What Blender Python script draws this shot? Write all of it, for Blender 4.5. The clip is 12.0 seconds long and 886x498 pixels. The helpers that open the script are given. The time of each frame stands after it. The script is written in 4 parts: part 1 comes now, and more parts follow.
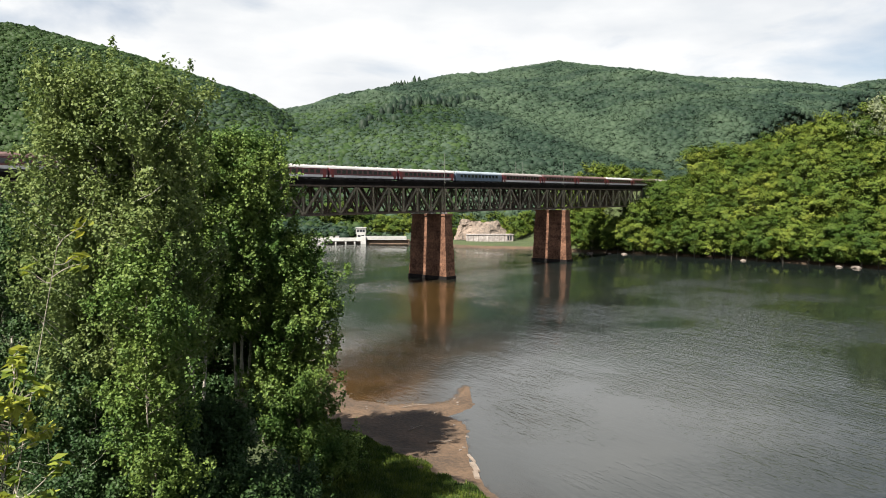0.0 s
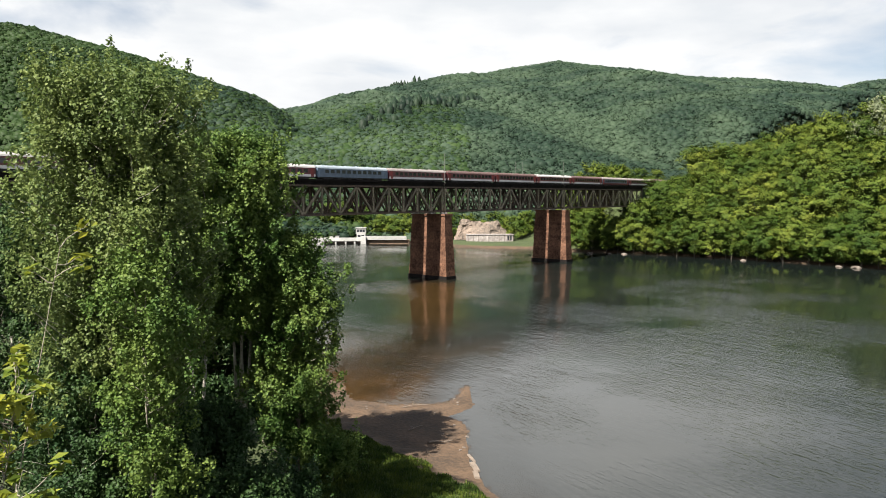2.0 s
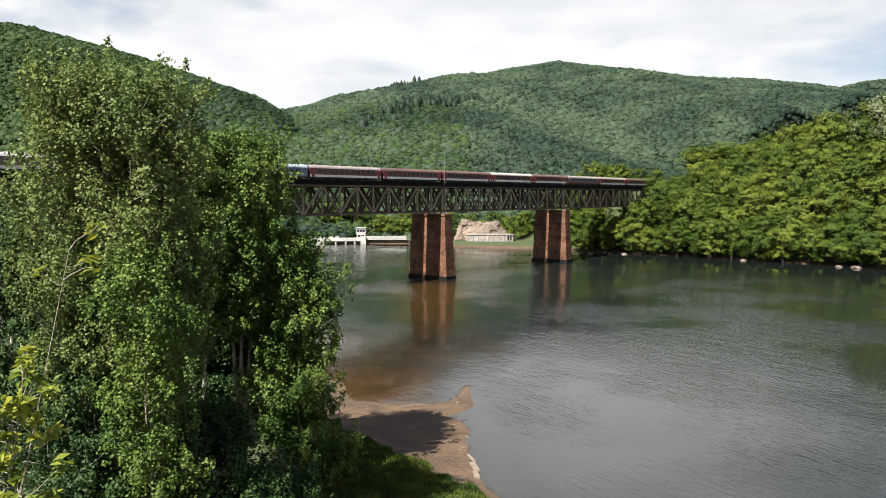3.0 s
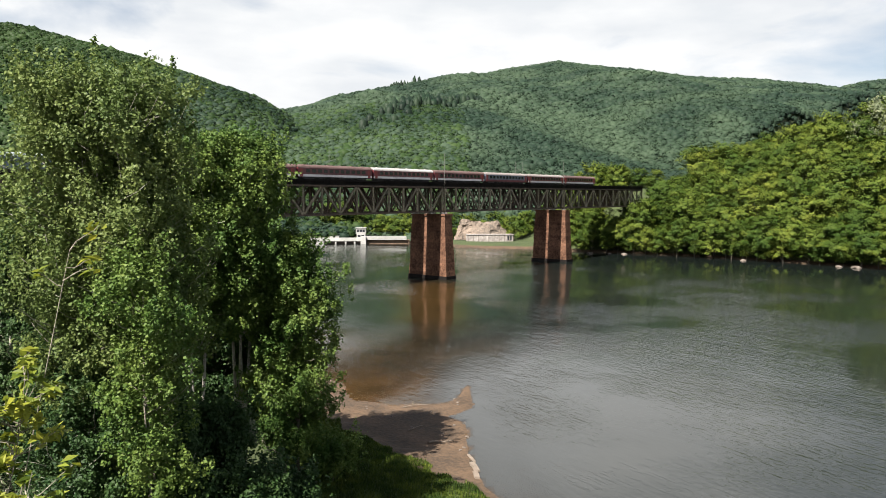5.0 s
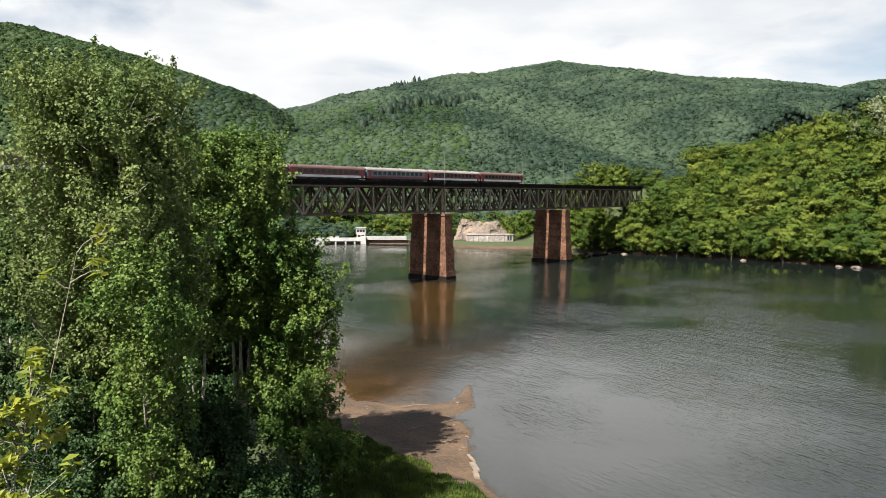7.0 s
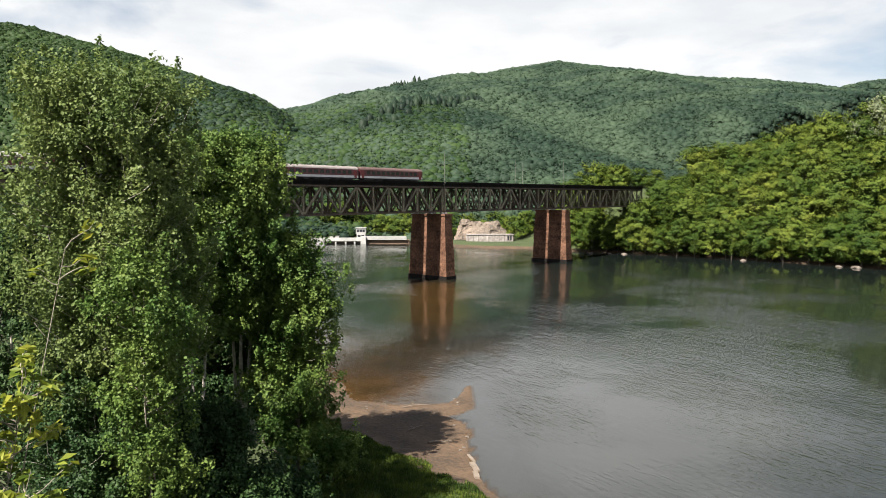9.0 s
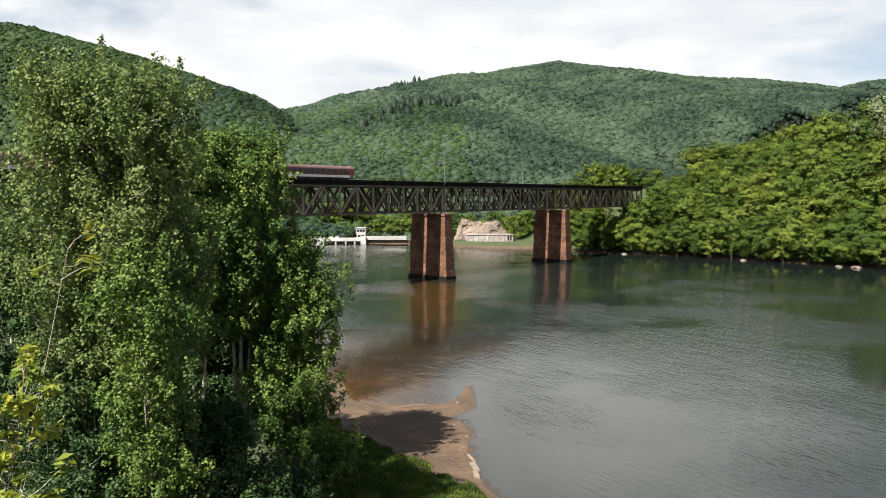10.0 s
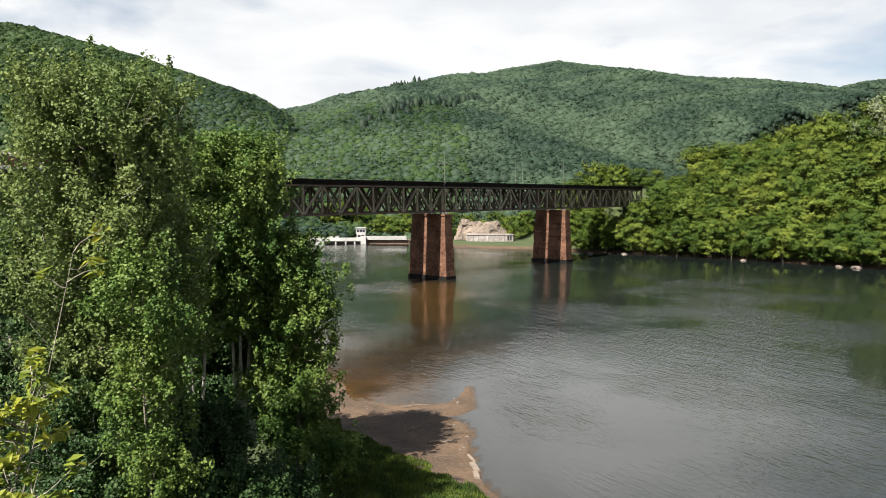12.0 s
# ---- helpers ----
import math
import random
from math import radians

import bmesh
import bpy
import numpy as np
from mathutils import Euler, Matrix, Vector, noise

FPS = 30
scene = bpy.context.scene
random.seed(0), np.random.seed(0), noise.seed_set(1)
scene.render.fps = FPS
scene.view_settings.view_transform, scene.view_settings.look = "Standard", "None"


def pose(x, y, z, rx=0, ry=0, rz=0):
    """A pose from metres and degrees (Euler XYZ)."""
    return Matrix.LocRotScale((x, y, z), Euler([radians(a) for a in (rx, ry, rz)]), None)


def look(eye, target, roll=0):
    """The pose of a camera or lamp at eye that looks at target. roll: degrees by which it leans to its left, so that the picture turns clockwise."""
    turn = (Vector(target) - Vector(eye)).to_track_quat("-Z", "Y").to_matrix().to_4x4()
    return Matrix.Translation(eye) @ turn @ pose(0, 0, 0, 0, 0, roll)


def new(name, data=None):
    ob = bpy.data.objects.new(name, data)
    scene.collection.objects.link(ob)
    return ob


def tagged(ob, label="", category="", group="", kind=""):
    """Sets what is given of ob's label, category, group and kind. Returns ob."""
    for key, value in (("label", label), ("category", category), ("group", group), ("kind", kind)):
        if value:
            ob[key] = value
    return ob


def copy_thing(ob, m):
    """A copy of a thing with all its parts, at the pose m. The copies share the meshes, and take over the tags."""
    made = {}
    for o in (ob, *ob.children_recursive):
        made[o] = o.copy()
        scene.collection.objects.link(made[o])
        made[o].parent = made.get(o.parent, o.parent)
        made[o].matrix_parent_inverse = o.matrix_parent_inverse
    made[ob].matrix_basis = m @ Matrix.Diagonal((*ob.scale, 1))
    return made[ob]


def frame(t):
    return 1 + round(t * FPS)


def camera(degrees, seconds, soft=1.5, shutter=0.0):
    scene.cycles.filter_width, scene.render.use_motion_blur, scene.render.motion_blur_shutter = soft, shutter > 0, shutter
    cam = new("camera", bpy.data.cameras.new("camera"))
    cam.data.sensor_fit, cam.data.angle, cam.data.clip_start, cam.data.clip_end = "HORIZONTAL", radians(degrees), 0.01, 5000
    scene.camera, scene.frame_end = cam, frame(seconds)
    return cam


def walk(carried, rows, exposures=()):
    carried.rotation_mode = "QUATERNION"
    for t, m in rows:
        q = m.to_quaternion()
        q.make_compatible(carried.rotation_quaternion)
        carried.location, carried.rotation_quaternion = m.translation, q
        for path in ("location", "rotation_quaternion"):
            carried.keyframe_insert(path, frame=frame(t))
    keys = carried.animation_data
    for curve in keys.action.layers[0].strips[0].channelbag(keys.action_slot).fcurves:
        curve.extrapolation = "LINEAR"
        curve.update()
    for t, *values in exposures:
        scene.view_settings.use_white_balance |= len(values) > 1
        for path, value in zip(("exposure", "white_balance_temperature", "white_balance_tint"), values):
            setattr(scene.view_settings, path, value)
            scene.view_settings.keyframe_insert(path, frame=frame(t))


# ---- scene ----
cam = camera(64.0, 12.0, soft=0.95)
EYE = (0.0, 0.0, 25.7)
walk(cam, [(0.0, pose(*EYE, 85.671, 0, 0)), (12.0, pose(*EYE, 85.671, 0, 0))])

# ---- light: sun through thin cloud, from behind and to the left ----
SUN_TO = Vector((-0.616, -0.787, 0)).normalized()
SUN_UP = radians(51)
sun_data = bpy.data.lights.new("sun", "SUN")
sun_data.energy, sun_data.angle, sun_data.color = 4.8, radians(0.6), (1.0, 0.94, 0.84)
sun = new("sun", sun_data)
sun.matrix_world = look((0, 0, 0), tuple(-(SUN_TO * math.cos(SUN_UP) + Vector((0, 0, math.sin(SUN_UP))))))

world = bpy.data.worlds.new("world")
scene.world = world
world.use_nodes = True
wn, wl = world.node_tree.nodes, world.node_tree.links
background = wn["Background"]
sky = wn.new("ShaderNodeTexSky")
sky.sky_type, sky.sun_disc = "NISHITA", False
sky.sun_elevation, sky.sun_rotation = SUN_UP, math.atan2(SUN_TO.x, SUN_TO.y)
dim = wn.new("ShaderNodeMix")
dim.data_type, dim.blend_type = "RGBA", "MULTIPLY"
dim.inputs[0].default_value = 1.0
dim.inputs[7].default_value = (0.12, 0.12, 0.12, 1)
coords = wn.new("ShaderNodeTexCoord")
spread = wn.new("ShaderNodeMapping")
spread.inputs["Scale"].default_value = (1.0, 1.0, 3.2)
cloud_noise = wn.new("ShaderNodeTexNoise")
cloud_noise.inputs["Scale"].default_value = 2.3
cloud_noise.inputs["Detail"].default_value = 7
cloud_noise.inputs["Roughness"].default_value = 0.52
cloud_noise.inputs["Distortion"].default_value = 0.5
cloud_cover = wn.new("ShaderNodeValToRGB")
cloud_cover.color_ramp.elements[0].position = 0.20
cloud_cover.color_ramp.elements[1].position = 0.42
cloud_tone = wn.new("ShaderNodeTexNoise")
cloud_tone.inputs["Scale"].default_value = 4.1
cloud_tone.inputs["Detail"].default_value = 6
tone_ramp = wn.new("ShaderNodeValToRGB")
tone_ramp.color_ramp.elements[0].position, tone_ramp.color_ramp.elements[0].color = 0.36, (0.85, 0.88, 0.915, 1)
tone_ramp.color_ramp.elements[1].position, tone_ramp.color_ramp.elements[1].color = 0.58, (1.06, 1.06, 1.06, 1)
clouds = wn.new("ShaderNodeMix")
clouds.data_type = "RGBA"
wl.new(coords.outputs["Generated"], spread.inputs["Vector"])
wl.new(spread.outputs["Vector"], cloud_noise.inputs["Vector"])
wl.new(spread.outputs["Vector"], cloud_tone.inputs["Vector"])
rise = wn.new("ShaderNodeSeparateXYZ")
wl.new(coords.outputs["Generated"], rise.inputs[0])
thin_out = wn.new("ShaderNodeMath")
thin_out.operation = "MULTIPLY_ADD"
thin_out.inputs[1].default_value = -0.34
wl.new(rise.outputs["Z"], thin_out.inputs[0])
wl.new(cloud_noise.outputs["Fac"], thin_out.inputs[2])
wl.new(thin_out.outputs[0], cloud_cover.inputs["Fac"])
wl.new(cloud_tone.outputs["Fac"], tone_ramp.inputs["Fac"])
wl.new(sky.outputs["Color"], dim.inputs[6])
wl.new(cloud_cover.outputs["Color"], clouds.inputs[0])
wl.new(dim.outputs[2], clouds.inputs[6])
wl.new(tone_ramp.outputs["Color"], clouds.inputs[7])
wl.new(clouds.outputs[2], background.inputs["Color"])
background.inputs["Strength"].default_value = 0.29
scene.view_settings.exposure = 1.78


# ---- materials ----
def rgba(c):
    return (c[0], c[1], c[2], 1.0)


def surface(name, dark, light, rough=0.8, metal=0.0, grain=8.0, stains=0.6, bump=0.3, depth=0.02, pieces=0.0, objects=0.0, third=None, gloss=0.5):
    """Two tones over stains and grain, with fine relief; pieces/objects: how far single pieces differ in value."""
    m = bpy.data.materials.new(name)
    m.use_nodes = True
    n, l = m.node_tree.nodes, m.node_tree.links
    shader = n["Principled BSDF"]
    where = n.new("ShaderNodeTexCoord")
    fine, large = n.new("ShaderNodeTexNoise"), n.new("ShaderNodeTexNoise")
    fine.inputs["Scale"].default_value, fine.inputs["Detail"].default_value = grain, 6
    large.inputs["Scale"].default_value, large.inputs["Detail"].default_value = stains, 4
    l.new(where.outputs["Object"], fine.inputs["Vector"])
    l.new(where.outputs["Object"], large.inputs["Vector"])
    mean = n.new("ShaderNodeMath")
    mean.operation = "ADD"
    half = n.new("ShaderNodeMath")
    half.operation = "MULTIPLY"
    half.inputs[1].default_value = 0.5
    l.new(fine.outputs["Fac"], mean.inputs[0])
    l.new(large.outputs["Fac"], mean.inputs[1])
    l.new(mean.outputs[0], half.inputs[0])
    ramp = n.new("ShaderNodeValToRGB")
    ramp.color_ramp.elements[0].position, ramp.color_ramp.elements[0].color = 0.36, rgba(dark)
    ramp.color_ramp.elements[1].position, ramp.color_ramp.elements[1].color = 0.64, rgba(light)
    if third:
        e = ramp.color_ramp.elements.new(0.5)
        e.color = rgba(third)
    l.new(half.outputs[0], ramp.inputs["Fac"])
    colour = ramp.outputs["Color"]
    for amount, node, socket in ((pieces, "ShaderNodeNewGeometry", "Random Per Island"), (objects, "ShaderNodeObjectInfo", "Random")):
        if amount:
            source, span, tint = n.new(node), n.new("ShaderNodeMapRange"), n.new("ShaderNodeHueSaturation")
            span.inputs["To Min"].default_value, span.inputs["To Max"].default_value = 1 - amount, 1 + amount
            l.new(source.outputs[socket], span.inputs["Value"])
            l.new(span.outputs[0], tint.inputs["Value"])
            l.new(colour, tint.inputs["Color"])
            colour = tint.outputs["Color"]
    l.new(colour, shader.inputs["Base Color"])
    shader.inputs["Roughness"].default_value, shader.inputs["Metallic"].default_value = rough, metal
    shader.inputs["Specular IOR Level"].default_value = gloss
    if bump:
        relief = n.new("ShaderNodeBump")
        relief.inputs["Strength"].default_value, relief.inputs["Distance"].default_value = bump, depth
        l.new(fine.outputs["Fac"], relief.inputs["Height"])
        l.new(relief.outputs["Normal"], shader.inputs["Normal"])
    return m


def foliage(name, dark, light, see_through=0.3, patches=0.35, pieces=0.35, objects=0.0, gloss=0.25, relief=0.0):
    """Leaves: a diffuse and a translucent half, single leaves differing, larger patches of tone."""
    m = bpy.data.materials.new(name)
    m.use_nodes = True
    n, l = m.node_tree.nodes, m.node_tree.links
    shader, out = n["Principled BSDF"], n["Material Output"]
    where, large, ramp = n.new("ShaderNodeTexCoord"), n.new("ShaderNodeTexNoise"), n.new("ShaderNodeValToRGB")
    large.inputs["Scale"].default_value, large.inputs["Detail"].default_value = patches, 5
    l.new(where.outputs["Object"], large.inputs["Vector"])
    ramp.color_ramp.elements[0].position, ramp.color_ramp.elements[0].color = 0.40, rgba(dark)
    ramp.color_ramp.elements[1].position, ramp.color_ramp.elements[1].color = 0.60, rgba(light)
    l.new(large.outputs["Fac"], ramp.inputs["Fac"])
    colour = ramp.outputs["Color"]
    for amount, node, socket in ((pieces, "ShaderNodeNewGeometry", "Random Per Island"), (objects, "ShaderNodeObjectInfo", "Random")):
        if amount:
            source, span, hue, tint = n.new(node), n.new("ShaderNodeMapRange"), n.new("ShaderNodeMapRange"), n.new("ShaderNodeHueSaturation")
            span.inputs["To Min"].default_value, span.inputs["To Max"].default_value = 1 - amount, 1 + amount
            hue.inputs["To Min"].default_value, hue.inputs["To Max"].default_value = 0.5 + amount * 0.06, 0.5 - amount * 0.07
            l.new(source.outputs[socket], span.inputs["Value"])
            l.new(source.outputs[socket], hue.inputs["Value"])
            l.new(span.outputs[0], tint.inputs["Value"])
            l.new(hue.outputs[0], tint.inputs["Hue"])
            l.new(colour, tint.inputs["Color"])
            colour = tint.outputs["Color"]
    l.new(colour, shader.inputs["Base Color"])
    shader.inputs["Roughness"].default_value = 0.55
    shader.inputs["Specular IOR Level"].default_value = gloss
    if relief:
        lumps, bump = n.new("ShaderNodeTexNoise"), n.new("ShaderNodeBump")
        lumps.inputs["Scale"].default_value, lumps.inputs["Detail"].default_value = 0.9, 4
        bump.inputs["Strength"].default_value, bump.inputs["Distance"].default_value = relief, 1.0
        l.new(where.outputs["Object"], lumps.inputs["Vector"])
        l.new(lumps.outputs["Fac"], bump.inputs["Height"])
        l.new(bump.outputs["Normal"], shader.inputs["Normal"])
    if see_through:
        thin, mix = n.new("ShaderNodeBsdfTranslucent"), n.new("ShaderNodeMixShader")
        l.new(colour, thin.inputs["Color"])
        mix.inputs[0].default_value = see_through
        l.new(shader.outputs[0], mix.inputs[1])
        l.new(thin.outputs[0], mix.inputs[2])
        l.new(mix.outputs[0], out.inputs["Surface"])
    return m


# rusty steel, darkened as in shade; the near truss web gets a paler sunlit tone
STEEL = surface("rusty_shaded_steel", (0.022, 0.016, 0.012), (0.10, 0.066, 0.046), 0.75, 0.0, 3.0, 0.25, 0.4, 0.01, objects=0.25)
STEEL_SUNLIT = surface("sunlit_grey_brown_steel", (0.050, 0.045, 0.031), (0.235, 0.202, 0.138), 0.75, 0.0, 3.0, 0.25, 0.4, 0.01, objects=0.25)
# near-black: the deck girders' shade under the walkway is in this tone
STEEL_DARK = surface("near_black_steel", (0.006, 0.0055, 0.0055), (0.0175, 0.015, 0.014), 0.7, 0.0, 3.0, 0.3, 0.3, 0.01, gloss=0.06)
PIER = surface("reddish_brown_masonry", (0.036, 0.017, 0.0105), (0.150, 0.079, 0.051), 0.9, 0.0, 1.4, 0.3, 0.7, 0.05, objects=0.2, gloss=0.15)
MAST_GREY = surface("weathered_grey_steel", (0.07, 0.07, 0.065), (0.13, 0.13, 0.12), 0.7, 0.0, 4, 0.6)
BEARING = surface("pale_bearing_stone", (0.4, 0.37, 0.33), (0.62, 0.6, 0.56), 0.85, 0.0, 4, 0.6)
CONCRETE = surface("white_concrete", (0.216, 0.216, 0.21), (0.36, 0.354, 0.342), 0.85, 0.0, 1.2, 0.12, 0.3)
SHED_WALL = surface("stained_render", (0.15, 0.128, 0.12), (0.345, 0.315, 0.3), 0.9, 0.0, 0.8, 0.3, 0.3)
CONCRETE_DARK = surface("weathered_concrete", (0.10, 0.085, 0.075), (0.24, 0.21, 0.19), 0.9, 0.0, 1.2, 0.2, 0.4)
ROCK = surface("cut_rock", (0.0557, 0.0477, 0.0393), (0.197, 0.152, 0.121), 0.95, 0.0, 0.8, 0.12, 1.0, 0.9)
BARK = surface("grey_bark", (0.09, 0.075, 0.06), (0.30, 0.27, 0.22), 0.9, 0.0, 14, 1.2, 0.8, 0.02)
# darker bark for the trees on the far bank
BARK_DARK = surface("dark_bank_bark", (0.02, 0.017, 0.013), (0.07, 0.06, 0.048), 0.9, 0.0, 14, 1.2, 0.6, 0.02)
BARK_PALE = surface("pale_bark", (0.16, 0.144, 0.12), (0.416, 0.392, 0.344), 0.85, 0.0, 10, 1.0, 0.6, 0.02)
MUD = surface("brown_mud", (0.06, 0.0372, 0.0216), (0.168, 0.111, 0.072), 0.85, 0.0, 1.6, 0.2, 0.6, 0.06)
PEBBLE = surface("wet_stone", (0.0364, 0.0286, 0.0234), (0.125, 0.104, 0.0888), 0.7, 0.0, 5, 1, 0.4, objects=0.3, pieces=0.4)
DRIFTWOOD = surface("bleached_driftwood", (0.0945, 0.0735, 0.0577), (0.189, 0.152, 0.121), 0.8, 0.0, 9, 1.5, 0.5)
GLASS = surface("dark_window", (0.012, 0.014, 0.018), (0.03, 0.034, 0.04), 0.12, 0.0, 2, 0.5, 0.0)
COACH_RED = surface("faded_red_paint", (0.075, 0.0135, 0.019), (0.118, 0.0225, 0.030), 0.45, 0.0, 1.5, 0.2, 0.0, objects=0.15)
COACH_BRIGHT = surface("bright_red_paint", (0.12, 0.0096, 0.012), (0.18, 0.0168, 0.018), 0.4, 0.0, 1.5, 0.3, 0.0)
COACH_WHITE = surface("dirty_white_paint", (0.434, 0.418, 0.418), (0.6, 0.584, 0.584), 0.5, 0.0, 1.5, 0.3, 0.0)
COACH_BLUE = surface("pale_blue_paint", (0.0578, 0.0892, 0.135), (0.104, 0.142, 0.193), 0.45, 0.0, 1.2, 0.3, 0.0)
COACH_TEAL = surface("grey_blue_paint", (0.06, 0.075, 0.11), (0.13, 0.14, 0.18), 0.45, 0.0, 1.2, 0.3, 0.0)
ROOF_WHITE = surface("white_roof", (0.28, 0.263, 0.258), (0.37, 0.353, 0.347), 0.5, 0.0, 1.5, 0.15, 0.0)
ROOF_GREY = surface("grey_roof", (0.16, 0.136, 0.132), (0.256, 0.224, 0.216), 0.6, 0.0, 1.5, 0.15, 0.0)
ROOF_BROWN = surface("brown_sooty_roof", (0.0595, 0.0327, 0.0298), (0.119, 0.0714, 0.0654), 0.7, 0.0, 1.5, 0.15, 0.0)
ROOF_BLUE = surface("blue_grey_roof", (0.177, 0.218, 0.26), (0.27, 0.302, 0.333), 0.6, 0.0, 1.5, 0.15, 0.0)
UNDER = surface("black_underframe", (0.010, 0.010, 0.011), (0.03, 0.028, 0.027), 0.6, 0.3, 3, 0.6, 0.2)

LEAF_POPLAR = foliage("poplar_leaf", (0.070, 0.108, 0.028), (0.128, 0.168, 0.050), 0.36, 0.22, 0.2, 0.0, 0.22)
LEAF_OAK = foliage("broad_leaf", (0.048, 0.097, 0.0190), (0.110, 0.162, 0.0350), 0.34, 0.22, 0.2, 0.0, 0.2)
# cooler green of the low trees, darkened further for the shade among them
LEAF_BUSH = foliage("cool_green_shaded_leaf", (0.017, 0.043, 0.0120), (0.039, 0.075, 0.0210), 0.3, 0.25, 0.2, 0.0, 0.22)
LEAF_YOUNG = foliage("yellowish_leaf", (0.105, 0.143, 0.0157), (0.227, 0.246, 0.0321), 0.4, 1.5, 0.3)
LEAF_BANK = foliage("bank_leaf", (0.0360, 0.0630, 0.0095), (0.0780, 0.104, 0.0150), 0.12, 0.14, 0.1, 0.26, 0.08)
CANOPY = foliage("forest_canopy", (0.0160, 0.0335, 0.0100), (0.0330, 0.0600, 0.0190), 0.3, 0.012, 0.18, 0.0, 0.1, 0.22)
# distance haze tinted into the leaf colour: paler and bluer than the near canopy
CANOPY_HAZED = foliage("haze_tinted_canopy", (0.0205, 0.0385, 0.0255), (0.0470, 0.0745, 0.0450), 0.35, 0.012, 0.15, 0.0, 0.1, 0.18)
CONIFER = foliage("dark_needles", (0.007, 0.0154, 0.0098), (0.0154, 0.0266, 0.0154), 0.0, 0.05, 0.3, 0.0, 0.1, 0.25)
LEAF_PALE = foliage("pale_leaf", (0.1056, 0.132, 0.066), (0.198, 0.2244, 0.132), 0.3, 0.3, 0.3)
GRASS = foliage("grass_blade", (0.0297, 0.0561, 0.00924), (0.0858, 0.1188, 0.0198), 0.3, 0.5, 0.35)


# ---- small tools ----
def fbm(x, y, size, seed=0, octaves=4):
    """Smooth value noise over a plane, about -1 to 1, with features of that size."""
    total, gain = np.zeros_like(x, dtype=float), 1.0
    for k in range(octaves):
        u, v = x / size * 2 ** k + 17.3 * seed, y / size * 2 ** k - 9.1 * seed
        i, j = np.floor(u), np.floor(v)
        fu, fv = u - i, v - j
        fu, fv = fu * fu * (3 - 2 * fu), fv * fv * (3 - 2 * fv)

        def at(a, b):
            h = np.sin(a * 127.1 + b * 311.7 + seed * 74.7 + k * 13.7) * 43758.5453
            return (h - np.floor(h)) * 2 - 1
        total += gain * ((at(i, j) * (1 - fu) + at(i + 1, j) * fu) * (1 - fv) + (at(i, j + 1) * (1 - fu) + at(i + 1, j + 1) * fu) * fv)
        gain *= 0.5
    return total


def mesh_of(name, verts, faces, mats, smooth=False, index=None):
    """A mesh from arrays: verts (n, 3), faces (m, k)."""
    verts, faces = np.asarray(verts, np.float32), np.asarray(faces, np.int32)
    me = bpy.data.meshes.new(name)
    me.vertices.add(len(verts))
    me.vertices.foreach_set("co", verts.ravel())
    k = faces.shape[1]
    me.loops.add(faces.size)
    me.loops.foreach_set("vertex_index", faces.ravel())
    me.polygons.add(len(faces))
    me.polygons.foreach_set("loop_start", np.arange(0, faces.size, k, dtype=np.int32))
    for m in mats if isinstance(mats, (list, tuple)) else [mats]:
        me.materials.append(m)
    if index is not None:
        me.polygons.foreach_set("material_index", np.asarray(index, np.int32))
    me.polygons.foreach_set("use_smooth", np.full(len(faces), smooth))
    me.update(calc_edges=True)
    return me


def part(name, data, parent, label="", m=None):
    """Links mesh data as a part of a thing."""
    ob = new(name, data)
    ob.parent = parent
    if m is not None:
        ob.matrix_basis = m
    return tagged(ob, label)


